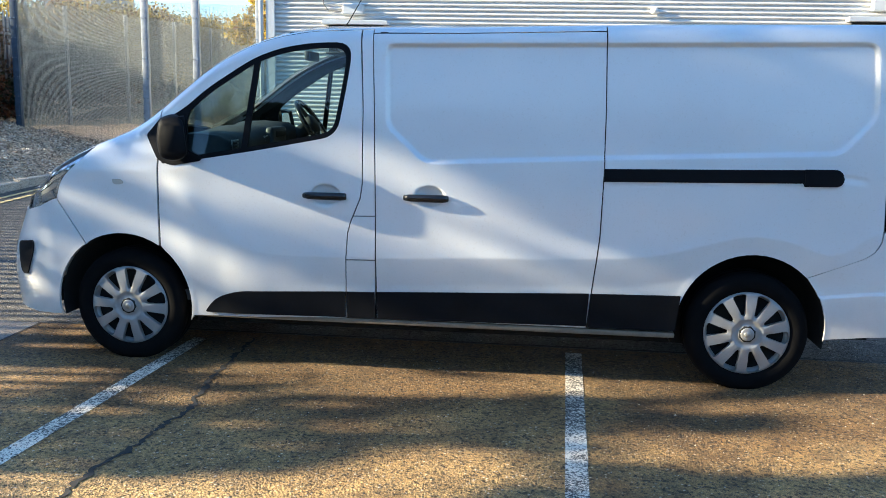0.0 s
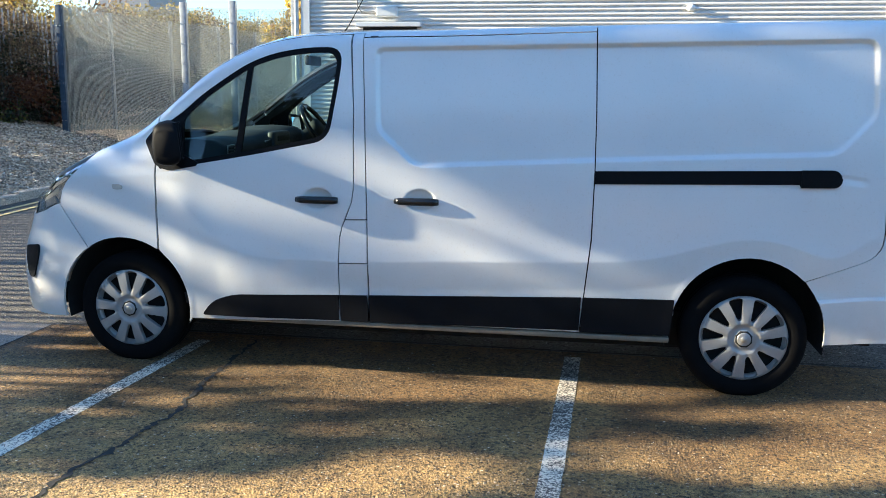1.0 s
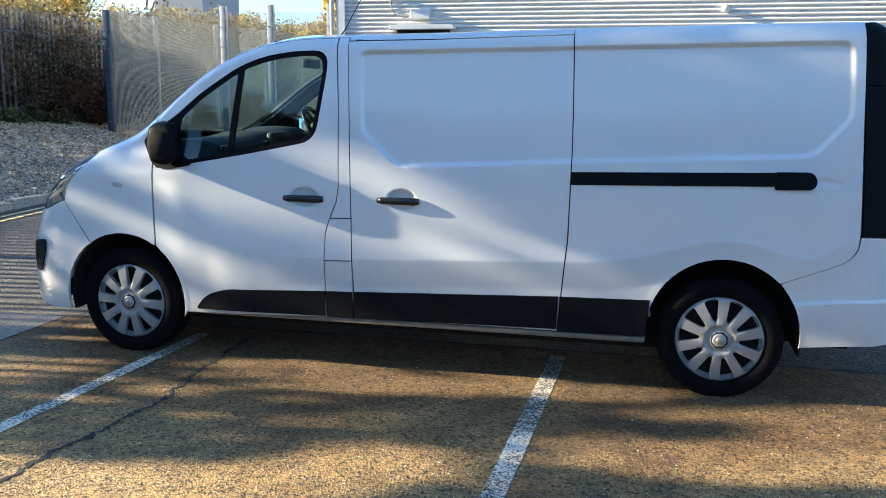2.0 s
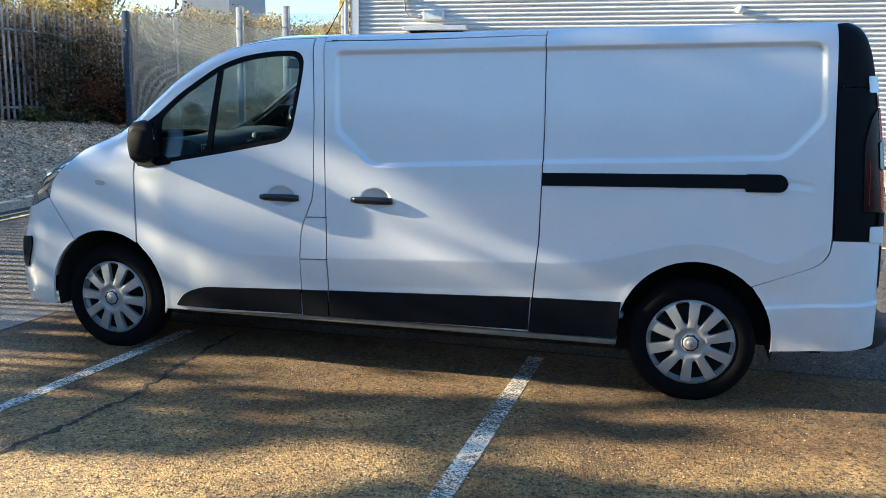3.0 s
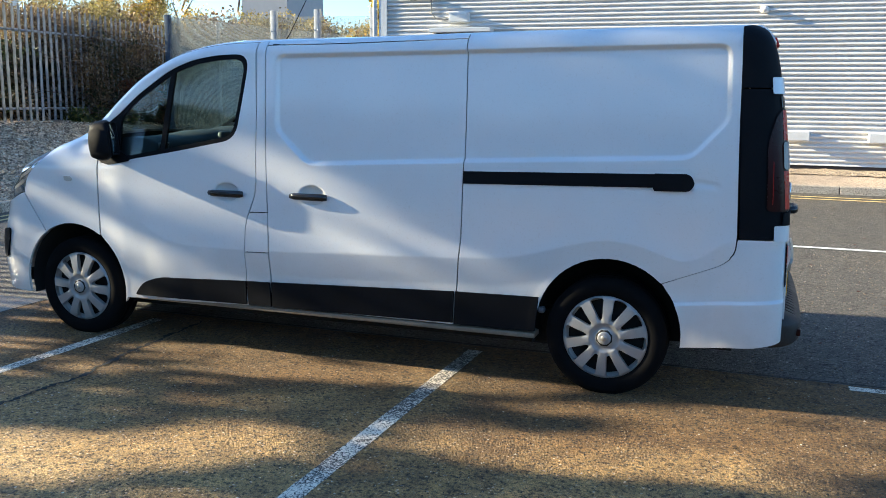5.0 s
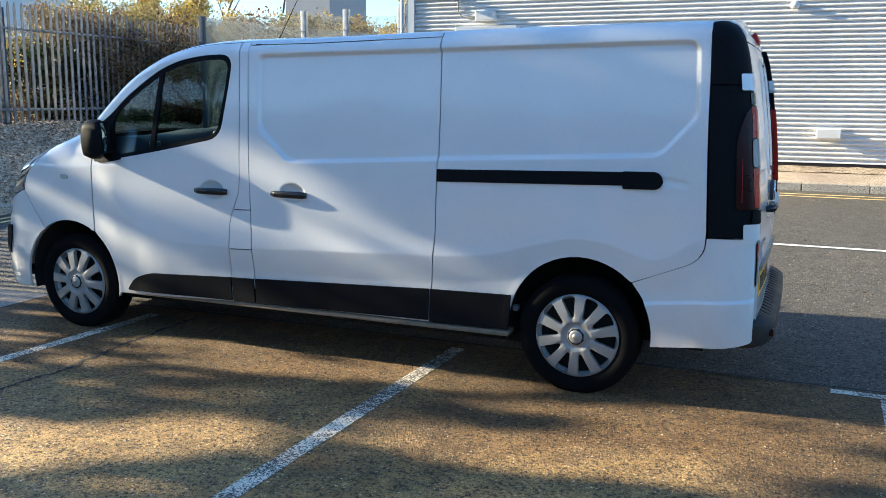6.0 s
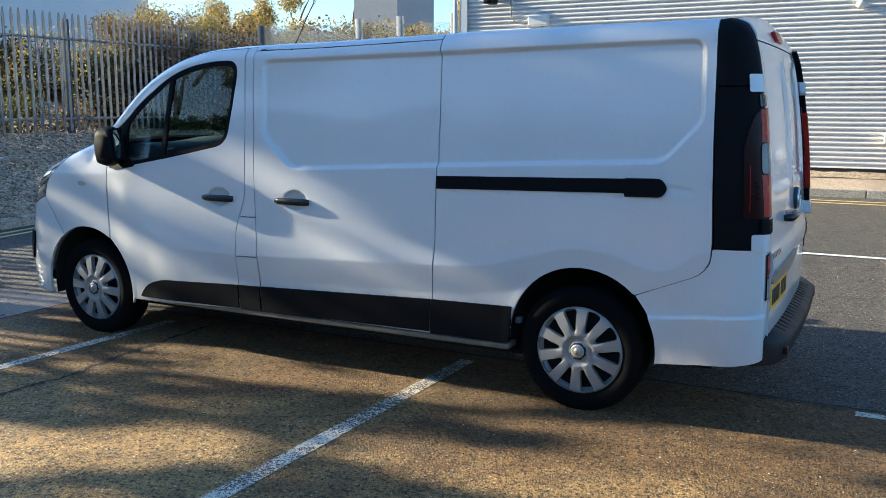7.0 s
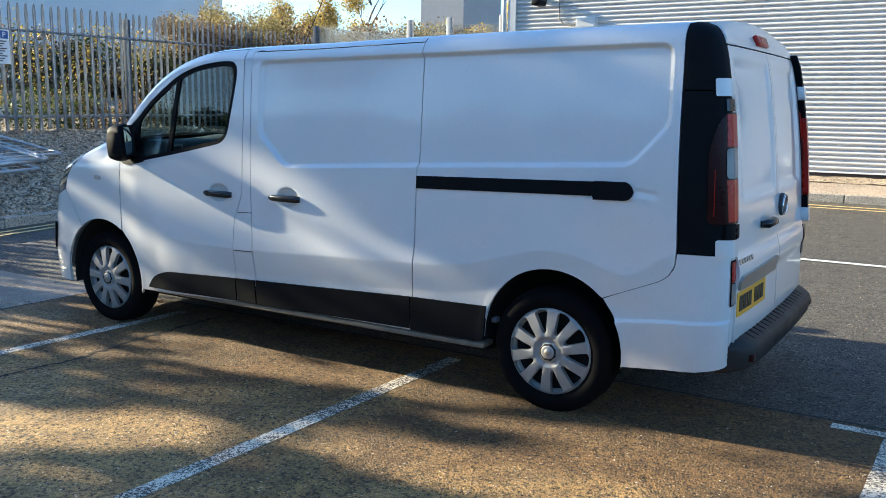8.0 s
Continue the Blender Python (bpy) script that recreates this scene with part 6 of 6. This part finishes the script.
sg = tagged(empty("parking_sign"), "white parking notice with a blue square fixed to the fence", "sign")
part("sheet", box_bm(-8.735, -8.725, 4.56, 4.955, 2.18, 2.74, 0.002), SIGN_WHITE, sg, smooth=False)
part("blue_square", box_bm(-8.7235, -8.720, 4.80, 4.93, 2.59, 2.72), SIGN_BLUE, sg, smooth=False)
for k in range(9):
    part("print_bar", box_bm(-8.7235, -8.720, 4.59, 4.90 - 0.04 * (k % 3), 2.54 - 0.04 * k, 2.558 - 0.04 * k), INK, sg, smooth=False)
txt = bpy.data.curves.new("letter", "FONT")
txt.body, txt.size, txt.extrude = "P", 0.13, 0.001
txt.materials.append(SIGN_WHITE)
to = new("letter", txt)
to.parent = sg
to.matrix_basis = pose(-8.7185, 4.825, 2.61, 90, 0, 90)


def crack():
    rnd = random.Random(9)
    pts, y = [], 0.60
    wob = spline([(-3.4, 0.30), (-2.4, 0.50), (-1.7, 0.54), (-1.4, 0.565), (-1.0, 0.62), (-0.75, 0.65), (-0.45, 0.625), (-0.1, 0.585), (0.35, 0.575), (0.65, 0.56)])
    vs, fs = [], []
    drift = 0.0
    while y > -3.4:
        drift = 0.6 * drift + rnd.uniform(-0.015, 0.015)
        w = 0.006 + 0.010 * rnd.random() + (0.012 if rnd.random() < 0.12 else 0)
        x = float(wob(y)) + drift
        vs += [(x - w, y, 0.0095), (x + w, y, 0.0095)]
        y -= 0.022
    for i in range(len(vs) // 2 - 1):
        fs.append((2 * i, 2 * i + 2, 2 * i + 3, 2 * i + 1))
    tagged(raw("crack", vs, fs, CRACK), "dark dirt-filled crack in the concrete", "crack", kind="structure")


crack()
strip("slab_joint", -0.95, -9, -0.95, 0.74, 0.018, CRACK, 0.009, "dark joint between concrete slabs", 21, 0.004)
strip("slab_joint", -0.9, 0.74, 14, 0.74, 0.02, CRACK, 0.011, "dark joint between concrete and asphalt", 22, 0.006)


def litter(name, n, lo, hi, size, mat, label, seed, lift=0.009):
    rng = np.random.RandomState(seed)
    vs, fs = [], []
    for k in range(n):
        x, y = rng.uniform(lo, hi)
        s, a = size * rng.uniform(0.5, 1.3), rng.uniform(0, 6.28)
        z = float(ground_z(x, y)) + lift if x > KERB_X else float(bank_z(np.array(x), np.array(y))) + 0.01
        c, d = math.cos(a) * s, math.sin(a) * s
        k0 = len(vs)
        vs += [(x - c, y - d, z), (x - d * 0.5, y + c * 0.5, z + s * rng.uniform(0.05, 0.3)), (x + c, y + d, z + s * rng.uniform(0, 0.2)), (x + d * 0.5, y - c * 0.5, z + s * rng.uniform(0, 0.25))]
        fs += [(k0, k0 + 1, k0 + 2), (k0, k0 + 2, k0 + 3)]
    return tagged(raw(name, vs, fs, mat), label, "leaves", kind="stuff")


def pebbles(name, n, lo, hi, size, mat, height, label, seed):
    """Loose stones: squashed eight-sided lumps, each with its own turn and size."""
    rng = np.random.RandomState(seed)
    x, y = rng.uniform(lo[0], hi[0], n), rng.uniform(lo[1], hi[1], n)
    s = size * rng.uniform(0.45, 1.5, n) * rng.uniform(0.6, 1.0, n)
    a = rng.uniform(0, 2 * math.pi, n)
    c, d = np.cos(a), np.sin(a)
    z = height(x, y)
    vs = []
    for ox, oy, oz in ((1, 0, 0), (0, 0.72, 0), (-1, 0, 0), (0, -0.72, 0), (0, 0, 0.62), (0, 0, -0.5)):
        k = rng.uniform(0.7, 1.15, n)
        vs.append(np.stack([x + (ox * c - oy * d) * s * k, y + (ox * d + oy * c) * s * k, z + (oz + 0.15) * s * k], 1))
    vs = np.stack(vs, 1).reshape(-1, 3)
    tri = np.array([(0, 1, 4), (1, 2, 4), (2, 3, 4), (3, 0, 4), (1, 0, 5), (2, 1, 5), (3, 2, 5), (0, 3, 5)])
    fs = (np.arange(n)[:, None, None] * 6 + tri[None]).reshape(-1, 3)
    return tagged(raw(name, vs, fs, mat), label, "gravel", kind="stuff")


def stone_mat(name, stops):
    m, nt, b = material(name)
    geo = nt.nodes.new("ShaderNodeNewGeometry")
    c = ramp(nt, geo.outputs["Random Per Island"], stops)
    spot = ramp(nt, noise_of(nt, coords(nt), 160, 3, 0.7), [(0.3, (0.65, 0.64, 0.62)), (0.6, (1, 1, 1))])
    nt.links.new(mix(nt, 1.0, c, spot, "MULTIPLY"), b.inputs["Base Color"])
    b.inputs["Roughness"].default_value = 0.8
    return m


STONE = stone_mat("mixed_gravel_stones", [(0.0, (0.12, 0.09, 0.065)), (0.4, (0.32, 0.25, 0.175)), (0.75, (0.52, 0.43, 0.31)), (0.93, (0.62, 0.55, 0.44)), (1.0, (0.75, 0.70, 0.60))])
CHIP = stone_mat("worn_flint_chips", [(0.0, (0.03, 0.026, 0.02)), (0.35, (0.10, 0.075, 0.045)), (0.7, (0.33, 0.24, 0.12)), (0.95, (0.45, 0.36, 0.22)), (1.0, (0.72, 0.66, 0.55))])
pebbles("gravel_stones", 34000, (-8.7, 0.2), (KERB_X - 0.14, 11.5), 0.030, STONE, bank_z, "loose brown gravel stones over the bank", 31)
pebbles("aggregate_chips", 22000, (-0.93, -3.0), (5.6, 0.70), 0.0060, CHIP, lambda x, y: 0.005 + 0 * x, "fine proud flint chips in the worn concrete", 32)
pebbles("aggregate_chips", 9000, (4.2, 0.78), (8.5, 5.0), 0.0062, CHIP, lambda x, y: ground_z(x, y) - 0.001, "fine proud chips in the worn asphalt", 33)
litter("fallen_leaves", 90, (-1.2, -4), (8, 0.7), 0.017, LEAF_BROWN, "scattered small dry leaves on the concrete", 1)
litter("fallen_leaves", 260, (-4.2, 0.8), (9, 9.4), 0.022, LEAF_BROWN, "scattered dry leaves on the road", 2)
litter("fallen_leaves", 6500, (-8.6, 0.5), (-4.95, 12), 0.030, LEAF_BROWN, "dry leaf litter over the gravel bank", 3)
litter("fallen_leaves", 160, (4.6, 0.8), (10, 6), 0.02, LEAF_RUST, "small brown leaves on the asphalt", 6)
litter("grit", 900, (-1.2, -4.5), (8, 0.7), 0.006, KERB, "pale grit scattered on the concrete", 4)
